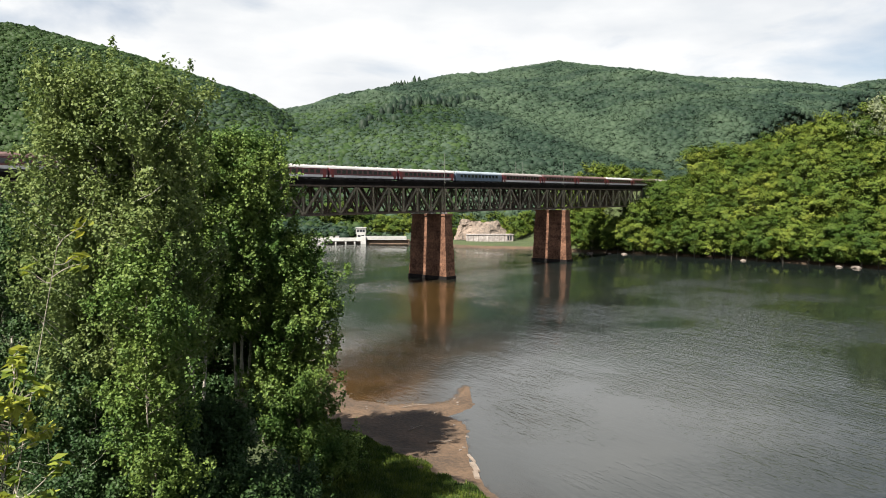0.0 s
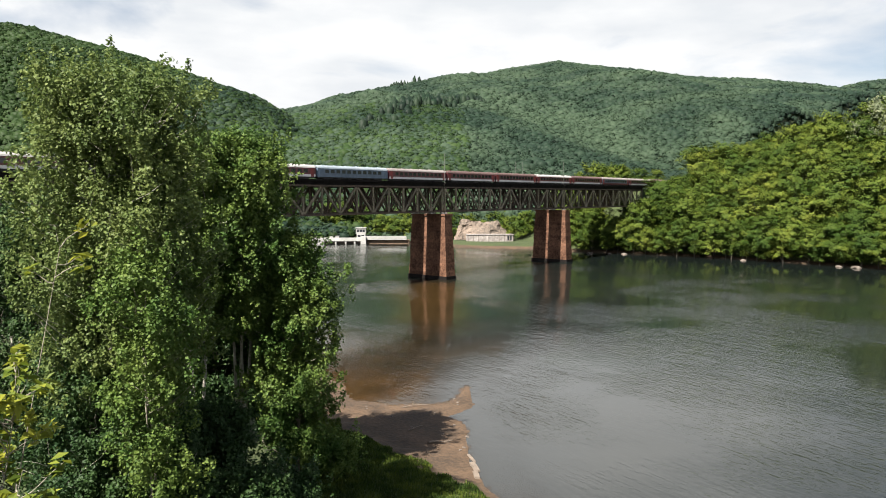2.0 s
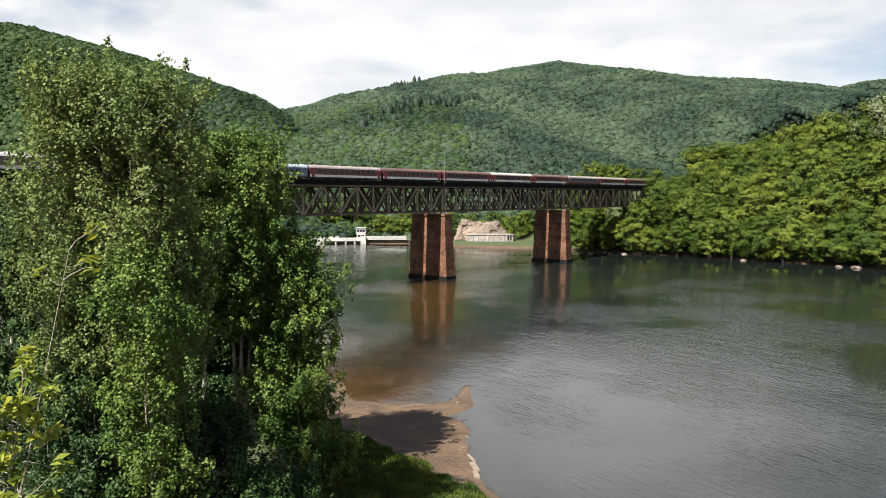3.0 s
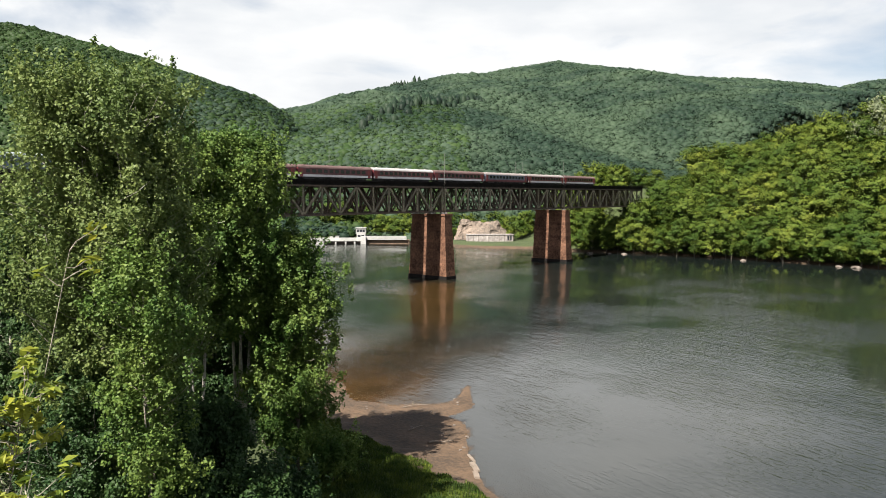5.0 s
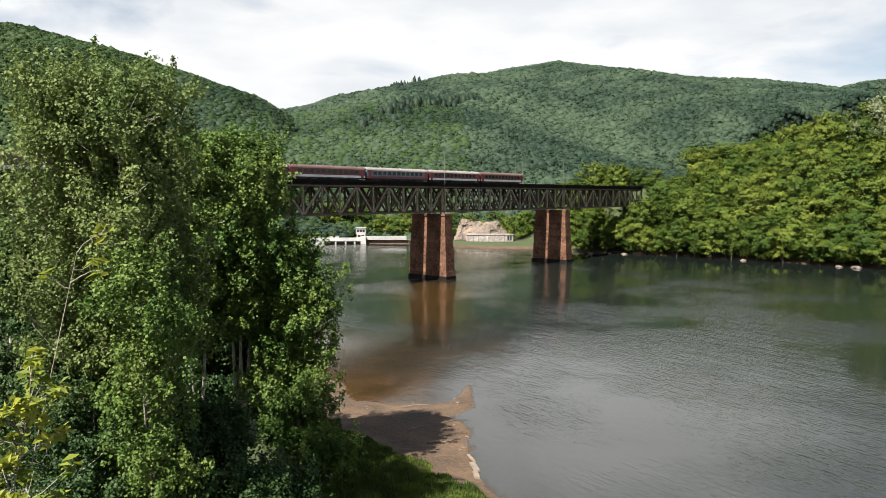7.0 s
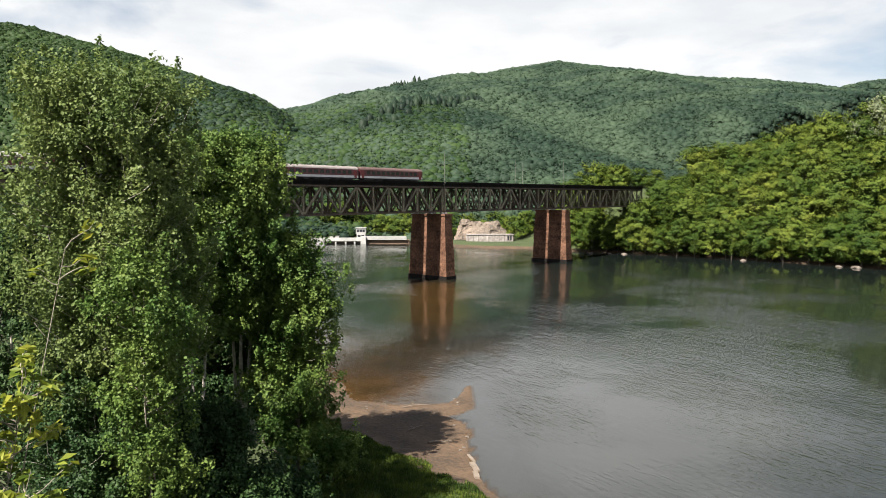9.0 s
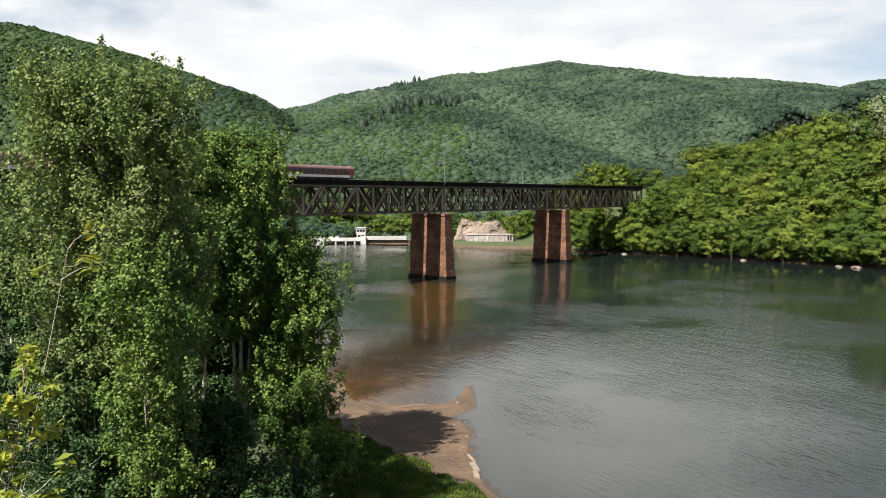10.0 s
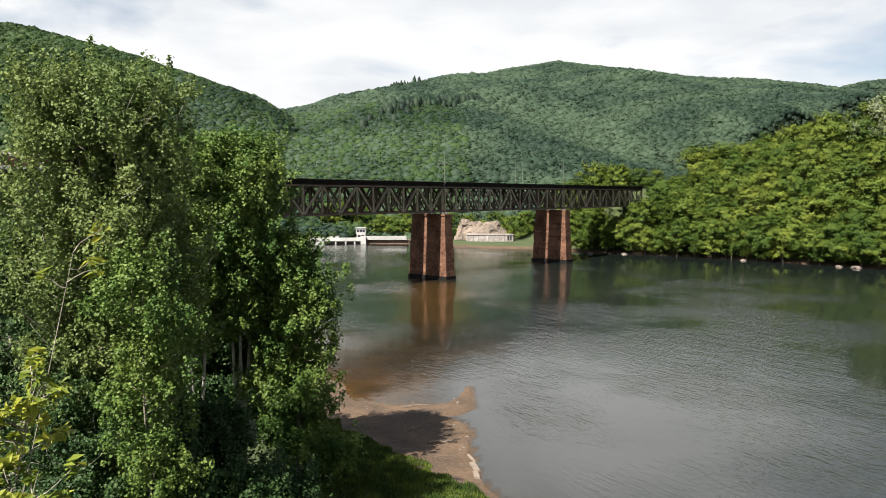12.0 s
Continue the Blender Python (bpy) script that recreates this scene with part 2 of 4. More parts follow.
class Shape:
    """Gathers boxes, tubes and prisms into one mesh."""

    def __init__(self):
        self.v, self.f, self.n = [], [], 0

    def add(self, verts, faces):
        self.v.append(np.asarray(verts, float))
        self.f.append(np.asarray(faces, int) + self.n)
        self.n += len(self.v[-1])
        return self

    def box(self, lo, hi, taper=(1, 1)):
        (a, b, c), (d, e, f) = lo, hi
        mx, my = (a + d) / 2, (b + e) / 2
        v = [(a, b, c), (d, b, c), (d, e, c), (a, e, c)]
        v += [(mx + (x - mx) * taper[0], my + (y - my) * taper[1], f) for x, y, _ in v]
        return self.add(v, [(3, 2, 1, 0), (4, 5, 6, 7), (0, 1, 5, 4), (1, 2, 6, 5), (2, 3, 7, 6), (3, 0, 4, 7)])

    def beam(self, p, q, w, h):
        """A bar of section w by h from p to q."""
        p, q = Vector(p), Vector(q)
        d = (q - p).normalized()
        s = d.cross(Vector((0, 0, 1)))
        s = Vector((1, 0, 0)) if s.length < 1e-3 else s.normalized()
        t = s.cross(d)
        v = [tuple(e + s * a * w / 2 + t * b * h / 2) for e in (p, q) for a, b in ((-1, -1), (1, -1), (1, 1), (-1, 1))]
        return self.add(v, [(3, 2, 1, 0), (4, 5, 6, 7), (0, 1, 5, 4), (1, 2, 6, 5), (2, 3, 7, 6), (3, 0, 4, 7)])

    def tube(self, points, radii, sides=6):
        pts = np.asarray(points, float)
        along = np.gradient(pts, axis=0)
        along /= np.linalg.norm(along, axis=1)[:, None] + 1e-9
        ref = np.where(np.abs(along[:, 2:3]) > 0.9, [[1.0, 0, 0]], [[0, 0, 1.0]])
        s = np.cross(along, ref)
        s /= np.linalg.norm(s, axis=1)[:, None]
        t = np.cross(s, along)
        a = np.arange(sides) / sides * 2 * np.pi
        r = np.asarray(radii, float)[:, None, None]
        ring = pts[:, None] + r * (np.cos(a)[None, :, None] * s[:, None] + np.sin(a)[None, :, None] * t[:, None])
        f = []
        for i in range(len(pts) - 1):
            for k in range(sides):
                k2 = (k + 1) % sides
                f.append((i * sides + k, i * sides + k2, (i + 1) * sides + k2, (i + 1) * sides + k))
        return self.add(ring.reshape(-1, 3), f)

    def mesh(self, name, mat, smooth=False):
        return mesh_of(name, np.concatenate(self.v), np.concatenate(self.f), mat, smooth)


def leaf_mesh(name, centres, size, mat, rng, droop=0.25, up=0.5, outward=None, wide=0.42, jitter=0.6):
    """Folded leaves, one quad each, about the centres; they lean towards the light or the outside."""
    n = len(centres)
    facing = rng.normal(size=(n, 3)) * jitter
    if outward is not None:
        facing += outward * 0.9
    facing[:, 2] += up
    facing /= np.linalg.norm(facing, axis=1)[:, None] + 1e-9
    axis = np.cross(facing, rng.normal(size=(n, 3)))
    axis[:, 2] -= droop
    axis /= np.linalg.norm(axis, axis=1)[:, None] + 1e-9
    side = np.cross(axis, facing)
    side /= np.linalg.norm(side, axis=1)[:, None] + 1e-9
    normal = np.cross(side, axis)
    L = (size * rng.uniform(0.65, 1.35, n))[:, None]
    v = np.stack([centres - axis * L * 0.5, centres + side * L * wide + normal * L * 0.10, centres + axis * L * 0.55, centres - side * L * wide + normal * L * 0.10], 1)
    return mesh_of(name, v.reshape(-1, 3), np.arange(4 * n).reshape(n, 4), mat)


# ---- the lie of the land: a drowned valley, z = 0 at the water ----
RAIL_AT, RAIL_WAY = np.array([0.21, 217.85]), np.array([math.sin(radians(39.237)), math.cos(radians(39.237))])
RAIL_SIDE = np.array([-RAIL_WAY[1], RAIL_WAY[0]])
PANEL, TOP, BOTTOM = 6.102, 28.25, 20.68
RAIL_Z = 29.35
SHORE = np.array([
    (6.5, 55), (4.9, 58.8), (3.4, 62.7), (2.9, 66.5), (2.8, 71.1), (2.7, 76.4), (2.2, 79.3), (0.7, 80.9), (2.1, 82.1), (3.5, 84.3), (3.7, 88.4), (3.6, 94.6), (2.7, 92.3), (2.0, 89.7), (0.4, 86.6), (-3.1, 85.8), (-6.5, 85.6),
    (-8.7, 86.4), (-11.1, 87.9), (-12.5, 91.0), (-13.6, 95.2), (-15.7, 97.5), (-17.5, 98.8), (-26, 118), (-42, 160), (-60, 230), (-74, 300), (-82, 345), (-78, 380), (-18, 380), (-8, 366), (5, 351), (22, 343), (42, 339), (56, 318), (75, 310),
    (95, 296), (115, 280), (135, 259), (151, 241), (190, 205), (260, 150), (380, 40), (450, -120), (330, -220), (150, -120), (60, -40), (22, 20)], float)


def shore_distance(x, y):
    """Metres to the waterline: positive on land."""
    best, inside = np.full(x.shape, 1e9), np.zeros(x.shape, bool)
    for (ax, ay), (bx, by) in zip(SHORE, np.roll(SHORE, -1, 0)):
        t = np.clip(((x - ax) * (bx - ax) + (y - ay) * (by - ay)) / ((bx - ax) ** 2 + (by - ay) ** 2), 0, 1)
        best = np.minimum(best, np.hypot(x - ax - t * (bx - ax), y - ay - t * (by - ay)))
        cross = ((ay > y) != (by > y)) & (x < (bx - ax) * (y - ay) / (by - ay + 1e-12) + ax)
        inside ^= cross
    ragged = 0.35 * fbm(x, y, 2.6, 41, 3) * step(40, 20, np.abs(x)) * step(130, 110, y)
    return np.where(inside, -best, best) + ragged


def step(a, b, x):
    t = np.clip((x - a) / (b - a), 0, 1)
    return t * t * (3 - 2 * t)


LEFT_RIDGE = ((-900, 260), (-406, 190), (-302, 157), (-225, 132), (-173, 112), (-147, 97), (-116, 73), (-85, 47), (-55, 26), (-20, 8), (40, 4))
FAR_RIDGE = ((-1600, 260), (-600, 175), (-260, 156), (-205, 165), (-132, 186), (-60, 199), (5, 213), (79, 219), (180, 233), (270, 225), (380, 211), (500, 207), (582, 200), (640, 188), (720, 168), (1600, 150))
FAR_AWAY = ((-3000, 380), (300, 200), (950, 250), (1180, 340), (1340, 378), (1500, 400), (3500, 420))


def height(x, y):
    d = shore_distance(x, y)
    d = d - 6.0 * step(38, 60, x) * step(150, 200, y)
    land = np.maximum(d, 0)
    rough = fbm(x, y, 60, 3) * 2.0 + fbm(x, y, 9, 5, 3) * 0.15
    # the slope under the camera, flat by the mud spit
    near = 24.1 - 0.66 * np.maximum(0, y - 0.5 + 0.25 * np.maximum(x, 0)) + 0.10 * np.maximum(-x - 16, 0)
    near = np.clip(near, 0, 40)
    spit = 0.55 * (1 - np.exp(-land / 5)) + 0.10 * fbm(x, y, 5, 8, 3) * np.minimum(land, 1)
    turf = -(x - 5) * 0.742 - (y - 60) * 0.671 + fbm(x, y, 5, 14, 4) * 1.5
    spit = spit + 0.8 * step(-0.5, 3.5, turf) * step(0, 2.5, land)
    z = np.maximum(spit, near * step(0, 9, land))
    # the wooded bank across the water
    right = step(45, 105, x + 0.2 * (y - 250)) * step(-200, 60, y)
    z = np.maximum(z, right * (0.62 * land * (1 - 0.0022 * land)).clip(0, 47) * (0.70 + 0.40 * step(120, 230, x)))
    # the bank behind the near trees
    left = step(-5, -60, x) * step(60, 110, y)
    z = np.maximum(z, left * np.minimum(0.42 * land, 26))
    # the shore by the quarry
    z = np.maximum(z, np.minimum(0.22 * land, 2.2) * step(325, 345, y))
    # the hills
    foot = step(2, 60, land)
    lx = np.interp(x + 0.0 * y, *np.transpose(LEFT_RIDGE))
    z = np.maximum(z, foot * lx * step(330, 650, y + 0.25 * np.minimum(x + 150, 0)) * (1 - 0.4 * step(650, 1100, y)))
    fx = np.interp(x, *np.transpose(FAR_RIDGE))
    spur = fbm(x + 0.30 * y, y * 0.30, 180, 11, 4) * 30
    spur = spur * step(480, 200, x)
    rise = np.clip((y - 400) / 750, 0, 1)
    z = np.maximum(z, foot * (fx * rise ** 0.85 + spur * np.sin(np.pi * rise) * (1 - 0.65 * rise)) * (1 - 0.5 * step(1150, 1700, y)))
    z = np.maximum(z, np.interp(x, *np.transpose(FAR_AWAY)) * step(1500, 2300, y))
    z = z + rough * step(6, 60, land) * 0.8
    # the railway's bench beyond both ends of the bridge
    s = (x - RAIL_AT[0]) * RAIL_WAY[0] + (y - RAIL_AT[1]) * RAIL_WAY[1]
    o = (x - RAIL_AT[0]) * RAIL_SIDE[0] + (y - RAIL_AT[1]) * RAIL_SIDE[1] - 5.7
    bench = np.maximum(step(-24.2 * PANEL, -25.2 * PANEL, s), step(24.2 * PANEL, 25.2 * PANEL, s)) * (1 - step(8, 26, np.abs(o)))
    z = z * (1 - bench) + (RAIL_Z - 0.75) * bench
    under = (1 - step(9, 16, np.abs(o))) * (1 - bench)
    z = np.where(np.abs(s) < 24.2 * PANEL, z * (1 - under) + np.minimum(z, 17) * under, z)
    bed = -np.minimum(0.10 * -d + 0.02 * d * d, 7)
    # a broad shallow shelf runs out beyond the spit, and breaks off towards the open lake
    edge = 3.0 + 0.17 * np.maximum(0, y - 86) + 0.9 * fbm(x, y, 11, 23, 3) * step(86, 100, y)
    shelf = step(3.0 + 0.12 * np.maximum(0, y - 86), 0, x - edge) * step(205, 105, y) * step(58, 66, y) * step(-60, -30, x)
    shoal = np.maximum(0.08 + 0.010 * np.minimum(np.abs(d), 45) + 0.05 * fbm(x, y, 12, 19, 3), 0.03)
    bed = -np.exp(np.log(np.maximum(-bed, 0.02)) * (1 - shelf) + np.log(shoal) * shelf)
    return np.where(d < 0, bed - 0.05, z)


def build_ground():
    n = 390
    u = np.linspace(-1, 1, n)
    xs = 4200 * np.sinh(6.4 * u) / np.sinh(6.4) - 3
    ys = 4200 * np.sinh(6.4 * u) / np.sinh(6.4) + 84
    X, Y = np.meshgrid(xs, ys)
    Z = height(X, Y)
    i = np.arange(n * n).reshape(n, n)
    f = np.stack([i[:-1, :-1], i[:-1, 1:], i[1:, 1:], i[1:, :-1]], -1).reshape(-1, 4)
    me = mesh_of("ground", np.stack([X, Y, Z], -1).reshape(-1, 3), f, GROUND, True)
    return tagged(new("ground", me), "brown muddy shore, grass and wooded valley slopes", "ground", kind="structure")


def ground_material():
    m = bpy.data.materials.new("earth_and_grass")
    m.use_nodes = True
    n, l = m.node_tree.nodes, m.node_tree.links
    shader = n["Principled BSDF"]
    geo, split = n.new("ShaderNodeNewGeometry"), n.new("ShaderNodeSeparateXYZ")
    l.new(geo.outputs["Position"], split.inputs[0])
    fine, large = n.new("ShaderNodeTexNoise"), n.new("ShaderNodeTexNoise")
    fine.inputs["Scale"].default_value, fine.inputs["Detail"].default_value = 2.5, 8
    large.inputs["Scale"].default_value, large.inputs["Detail"].default_value = 0.22, 5
    for t in (fine, large):
        l.new(geo.outputs["Position"], t.inputs["Vector"])
    mud, turf, mix = n.new("ShaderNodeValToRGB"), n.new("ShaderNodeValToRGB"), n.new("ShaderNodeMix")
    mud.color_ramp.elements[0].position, mud.color_ramp.elements[0].color = 0.40, (0.034, 0.021, 0.0115, 1)
    mud.color_ramp.elements[1].position, mud.color_ramp.elements[1].color = 0.62, (0.088, 0.053, 0.029, 1)
    turf.color_ramp.elements[0].position, turf.color_ramp.elements[0].color = 0.3, (0.014, 0.022, 0.006, 1)
    turf.color_ramp.elements[1].position, turf.color_ramp.elements[1].color = 0.7, (0.042, 0.06, 0.013, 1)
    blend = n.new("ShaderNodeMath")
    blend.operation = "ADD"
    l.new(fine.outputs["Fac"], blend.inputs[0])
    l.new(large.outputs["Fac"], blend.inputs[1])
    halve = n.new("ShaderNodeMath")
    halve.operation = "MULTIPLY"
    halve.inputs[1].default_value = 0.5
    l.new(blend.outputs[0], halve.inputs[0])
    l.new(halve.outputs[0], mud.inputs["Fac"])
    l.new(halve.outputs[0], turf.inputs["Fac"])
    # turf starts some way above the waterline, raggedly
    edge = n.new("ShaderNodeMath")
    edge.operation = "MULTIPLY_ADD"
    edge.inputs[1].default_value = 0.7
    l.new(large.outputs["Fac"], edge.inputs[0])
    l.new(split.outputs["Z"], edge.inputs[2])
    cover = n.new("ShaderNodeMapRange")
    cover.inputs["From Min"].default_value, cover.inputs["From Max"].default_value = 1.18, 1.42
    l.new(edge.outputs[0], cover.inputs["Value"])
    mix.data_type = "RGBA"
    l.new(cover.outputs[0], mix.inputs[0])
    l.new(mud.outputs[0], mix.inputs[6])
    l.new(turf.outputs[0], mix.inputs[7])
    l.new(mix.outputs[2], shader.inputs["Base Color"])
    shader.inputs["Roughness"].default_value = 0.9
    bump = n.new("ShaderNodeBump")
    bump.inputs["Strength"].default_value, bump.inputs["Distance"].default_value = 0.7, 0.12
    l.new(fine.outputs["Fac"], bump.inputs["Height"])
    l.new(bump.outputs["Normal"], shader.inputs["Normal"])
    return m


def water_material():
    """Murky lake water: a clear skin with ripples; the brown bed shows in the shallows by the spit."""
    m = bpy.data.materials.new("lake_water")
    m.use_nodes = True
    n, l = m.node_tree.nodes, m.node_tree.links
    shader, out = n["Principled BSDF"], n["Material Output"]
    where = n.new("ShaderNodeTexCoord")
    murk = n.new("ShaderNodeAttribute")
    murk.attribute_name = "murk"
    stretch = n.new("ShaderNodeMapping")
    stretch.vector_type = "TEXTURE"
    stretch.inputs["Rotation"].default_value = (0, 0, radians(-58))
    stretch.inputs["Scale"].default_value = (1.9, 0.62, 1)
    small, mid, gusts = n.new("ShaderNodeTexNoise"), n.new("ShaderNodeTexNoise"), n.new("ShaderNodeTexNoise")
    small.inputs["Scale"].default_value, small.inputs["Detail"].default_value = 1.15, 3
    mid.inputs["Scale"].default_value, mid.inputs["Detail"].default_value = 0.28, 3
    gusts.inputs["Scale"].default_value, gusts.inputs["Detail"].default_value = 0.035, 3
    l.new(where.outputs["Object"], stretch.inputs["Vector"])
    for t in (small, mid):
        l.new(stretch.outputs["Vector"], t.inputs["Vector"])
    l.new(where.outputs["Object"], gusts.inputs["Vector"])
    wind = n.new("ShaderNodeAttribute")
    wind.attribute_name = "wind"
    gust = n.new("ShaderNodeMapRange")
    gust.inputs["From Min"].default_value, gust.inputs["From Max"].default_value = 0.40, 0.66
    gust.inputs["To Min"].default_value, gust.inputs["To Max"].default_value = 0.10, 0.9
    l.new(gusts.outputs["Fac"], gust.inputs["Value"])
    add = n.new("ShaderNodeMath")
    add.operation = "MULTIPLY_ADD"
    add.inputs[1].default_value = 0.8
    l.new(small.outputs["Fac"], add.inputs[0])
    l.new(mid.outputs["Fac"], add.inputs[2])
    bump = n.new("ShaderNodeBump")
    bump.inputs["Distance"].default_value = 0.24
    blown = n.new("ShaderNodeMath")
    blown.operation = "MULTIPLY"
    l.new(gust.outputs[0], blown.inputs[0])
    l.new(wind.outputs["Fac"], blown.inputs[1])
    l.new(blown.outputs[0], bump.inputs["Strength"])
    l.new(add.outputs[0], bump.inputs["Height"])
    # silt round the spit, with the sky's reflection painted in, pales the body colour
    silt_glare, tone = n.new("ShaderNodeAttribute"), n.new("ShaderNodeMix")
    silt_glare.attribute_name = "silt_glare"
    tone.data_type = "RGBA"
    tone.inputs[7].default_value = (0.043, 0.045, 0.044, 1)
    # over the shoals the water itself is tea-brown
    peat, brown = n.new("ShaderNodeAttribute"), n.new("ShaderNodeMix")
    peat.attribute_name = "peat"
    brown.data_type = "RGBA"
    brown.inputs[6].default_value, brown.inputs[7].default_value = (0.007, 0.010, 0.009, 1), (0.030, 0.018, 0.006, 1)
    l.new(peat.outputs["Fac"], brown.inputs[0])
    l.new(brown.outputs[2], tone.inputs[6])
    l.new(silt_glare.outputs["Fac"], tone.inputs[0])
    l.new(tone.outputs[2], shader.inputs["Base Color"])
    shader.inputs["Roughness"].default_value = 0.06
    shader.inputs["IOR"].default_value = 1.333
    l.new(bump.outputs["Normal"], shader.inputs["Normal"])
    clear, skin, gloss, mix = n.new("ShaderNodeBsdfTransparent"), n.new("ShaderNodeMixShader"), n.new("ShaderNodeBsdfGlossy"), n.new("ShaderNodeMixShader")
    clear.inputs["Color"].default_value = (0.84, 0.75, 0.54, 1)
    gloss.inputs["Roughness"].default_value = 0.06
    fresnel = n.new("ShaderNodeFresnel")
    fresnel.inputs["IOR"].default_value = 1.333
    l.new(bump.outputs["Normal"], fresnel.inputs["Normal"])
    l.new(bump.outputs["Normal"], gloss.inputs["Normal"])
    l.new(fresnel.outputs[0], skin.inputs[0])
    l.new(clear.outputs[0], skin.inputs[1])
    l.new(gloss.outputs[0], skin.inputs[2])
    l.new(murk.outputs["Fac"], mix.inputs[0])
    l.new(skin.outputs[0], mix.inputs[1])
    l.new(shader.outputs[0], mix.inputs[2])
    l.new(mix.outputs[0], out.inputs["Surface"])
    return m


GROUND, WATER = ground_material(), water_material()


def build_water():
    n = 200
    u = np.linspace(-1, 1, n)
    xs, ys = 900 * np.sinh(5 * u) / np.sinh(5), 700 * np.sinh(5 * u) / np.sinh(5) + 95
    X, Y = np.meshgrid(xs, ys)
    i = np.arange(n * n).reshape(n, n)
    f = np.stack([i[:-1, :-1], i[:-1, 1:], i[1:, 1:], i[1:, :-1]], -1).reshape(-1, 4)
    me = mesh_of("water", np.stack([X, Y, X * 0], -1).reshape(-1, 3), f, WATER, True)
    # how much water lies between the skin and the bed
    deep = np.clip(-height(X, Y), 0, 9)
    glare_plume = me.attributes.new("silt_glare", "FLOAT", "POINT")
    # where silt and reflected sky are put into the water's colour
    far = np.hypot((X - 6) / np.where(X < 6, 9, 40), (Y - 90) / 46) + 0.15 * fbm(X, Y, 14, 5)
    cloudy = step(1.35, 0.25, far)
    glare_plume.data.foreach_set("value", cloudy.ravel().astype(np.float32))
    att = me.attributes.new("murk", "FLOAT", "POINT")
    att.data.foreach_set("value", np.maximum(np.maximum(1 - np.exp(-deep / 0.45), 0.9 * cloudy * step(0.0, 0.07, deep)), np.maximum(step(25, 45, X), step(220, 260, Y))).ravel().astype(np.float32))
    shoal = me.attributes.new("peat", "FLOAT", "POINT")
    far = np.hypot((X + 3) / 12, (Y - 178) / 45) + 0.2 * fbm(X, Y, 25, 6)
    shoal.data.foreach_set("value", step(1.3, 0.4, far).ravel().astype(np.float32))
    lee = me.attributes.new("wind", "FLOAT", "POINT")
    away = -shore_distance(X, Y)
    lee.data.foreach_set("value", ((1 - 0.9 * step(70, 20, away) * step(25, 60, X)) * (0.4 + 0.6 * np.maximum(step(2, 12, X), step(140, 200, Y)))).ravel().astype(np.float32))
    return tagged(new("water", me), "calm grey-green lake water with wind ripples", "lake", kind="structure")


ground = build_ground()
water = build_water()


def rail_point(s, o, z):
    p = RAIL_AT + RAIL_WAY * s + RAIL_SIDE * o
    return (p[0], p[1], z)


RAIL_TURN = math.degrees(math.atan2(RAIL_WAY[1], RAIL_WAY[0]))


# ---- forests on the hills ----
def dome(rng):
    """A lumpy tree crown seen from afar, unit size, hollow below."""
    bm = bmesh.new()
    bmesh.ops.create_icosphere(bm, subdivisions=1, radius=1)
    bm.verts.ensure_lookup_table()
    v = np.array([x.co[:] for x in bm.verts])
    f = np.array([[w.index for w in q.verts] for q in bm.faces])
    bm.free()
    keep = v[f].mean(1)[:, 2] > -0.3
    off = rng.uniform(0, 90)
    swell = np.array([noise.noise(Vector(p) * 1.7 + Vector((off, 0, 0))) for p in v])
    v = v * (1 + 0.3 * swell[:, None] + rng.uniform(-0.14, 0.14, (len(v), 1)))
    return v, f[keep]


def forest(name, x, y, radius, mat, label, seed, squat=(0.5, 0.85), per=12, bunch=0.45):
    rng = np.random.default_rng(seed)
    shapes = [dome(rng) for _ in range(9)]
    z = height(x, y)
    kind = rng.integers(0, 9, len(x))
    vs, fs, base = [], [], 0
    for k in range(9):
        pick = kind == k
        v, f = shapes[k]
        c = pick.sum()
        a = rng.uniform(0, 6.28, c)
        r = radius[pick] * rng.uniform(0.7, 1.35, c)
        h = r * rng.uniform(*squat, c)
        vx = v[None, :, 0] * np.cos(a)[:, None] - v[None, :, 1] * np.sin(a)[:, None]
        vy = v[None, :, 0] * np.sin(a)[:, None] + v[None, :, 1] * np.cos(a)[:, None]
        P = np.stack([x[pick][:, None] + vx * r[:, None], y[pick][:, None] + vy * r[:, None], z[pick][:, None] + (h * 0.35)[:, None] + v[None, :, 2] * h[:, None]], -1)
        vs.append(P.reshape(-1, 3))
        fs.append((f[None] + (np.arange(c) * len(v))[:, None, None]).reshape(-1, 3) + base)
        base += c * len(v)
    # bunches of leaves over each crown
    n = len(x) * per
    spot = rng.normal(size=(n, 3))
    spot /= np.linalg.norm(spot, axis=1)[:, None]
    spot[:, 2] = np.abs(spot[:, 2])
    rr = np.repeat(radius, per)[:, None]
    mid = np.repeat(np.stack([x, y, z + radius * 0.35], -1), per, 0)
    c = mid + spot * rr * rng.uniform(0.86, 1.0, (n, 1)) * [1, 1, 0.5 * sum(squat)]
    leaves = leaf_mesh("bunches", c, float(radius[0]) * bunch, mat, rng, outward=spot * 1.4, jitter=0.3, up=0.4)
    lv = np.zeros(n * 12, np.float32)
    leaves.vertices.foreach_get("co", lv)
    bpy.data.meshes.remove(leaves)
    q = np.arange(4 * n).reshape(n, 4) + base
    vs.append(lv.reshape(-1, 3))
    fs += [q[:, [0, 1, 2]], q[:, [0, 2, 3]]]
    me = mesh_of(name, np.concatenate(vs), np.concatenate(fs), mat, True)
    return tagged(new(name, me), label, "forest", kind="stuff")


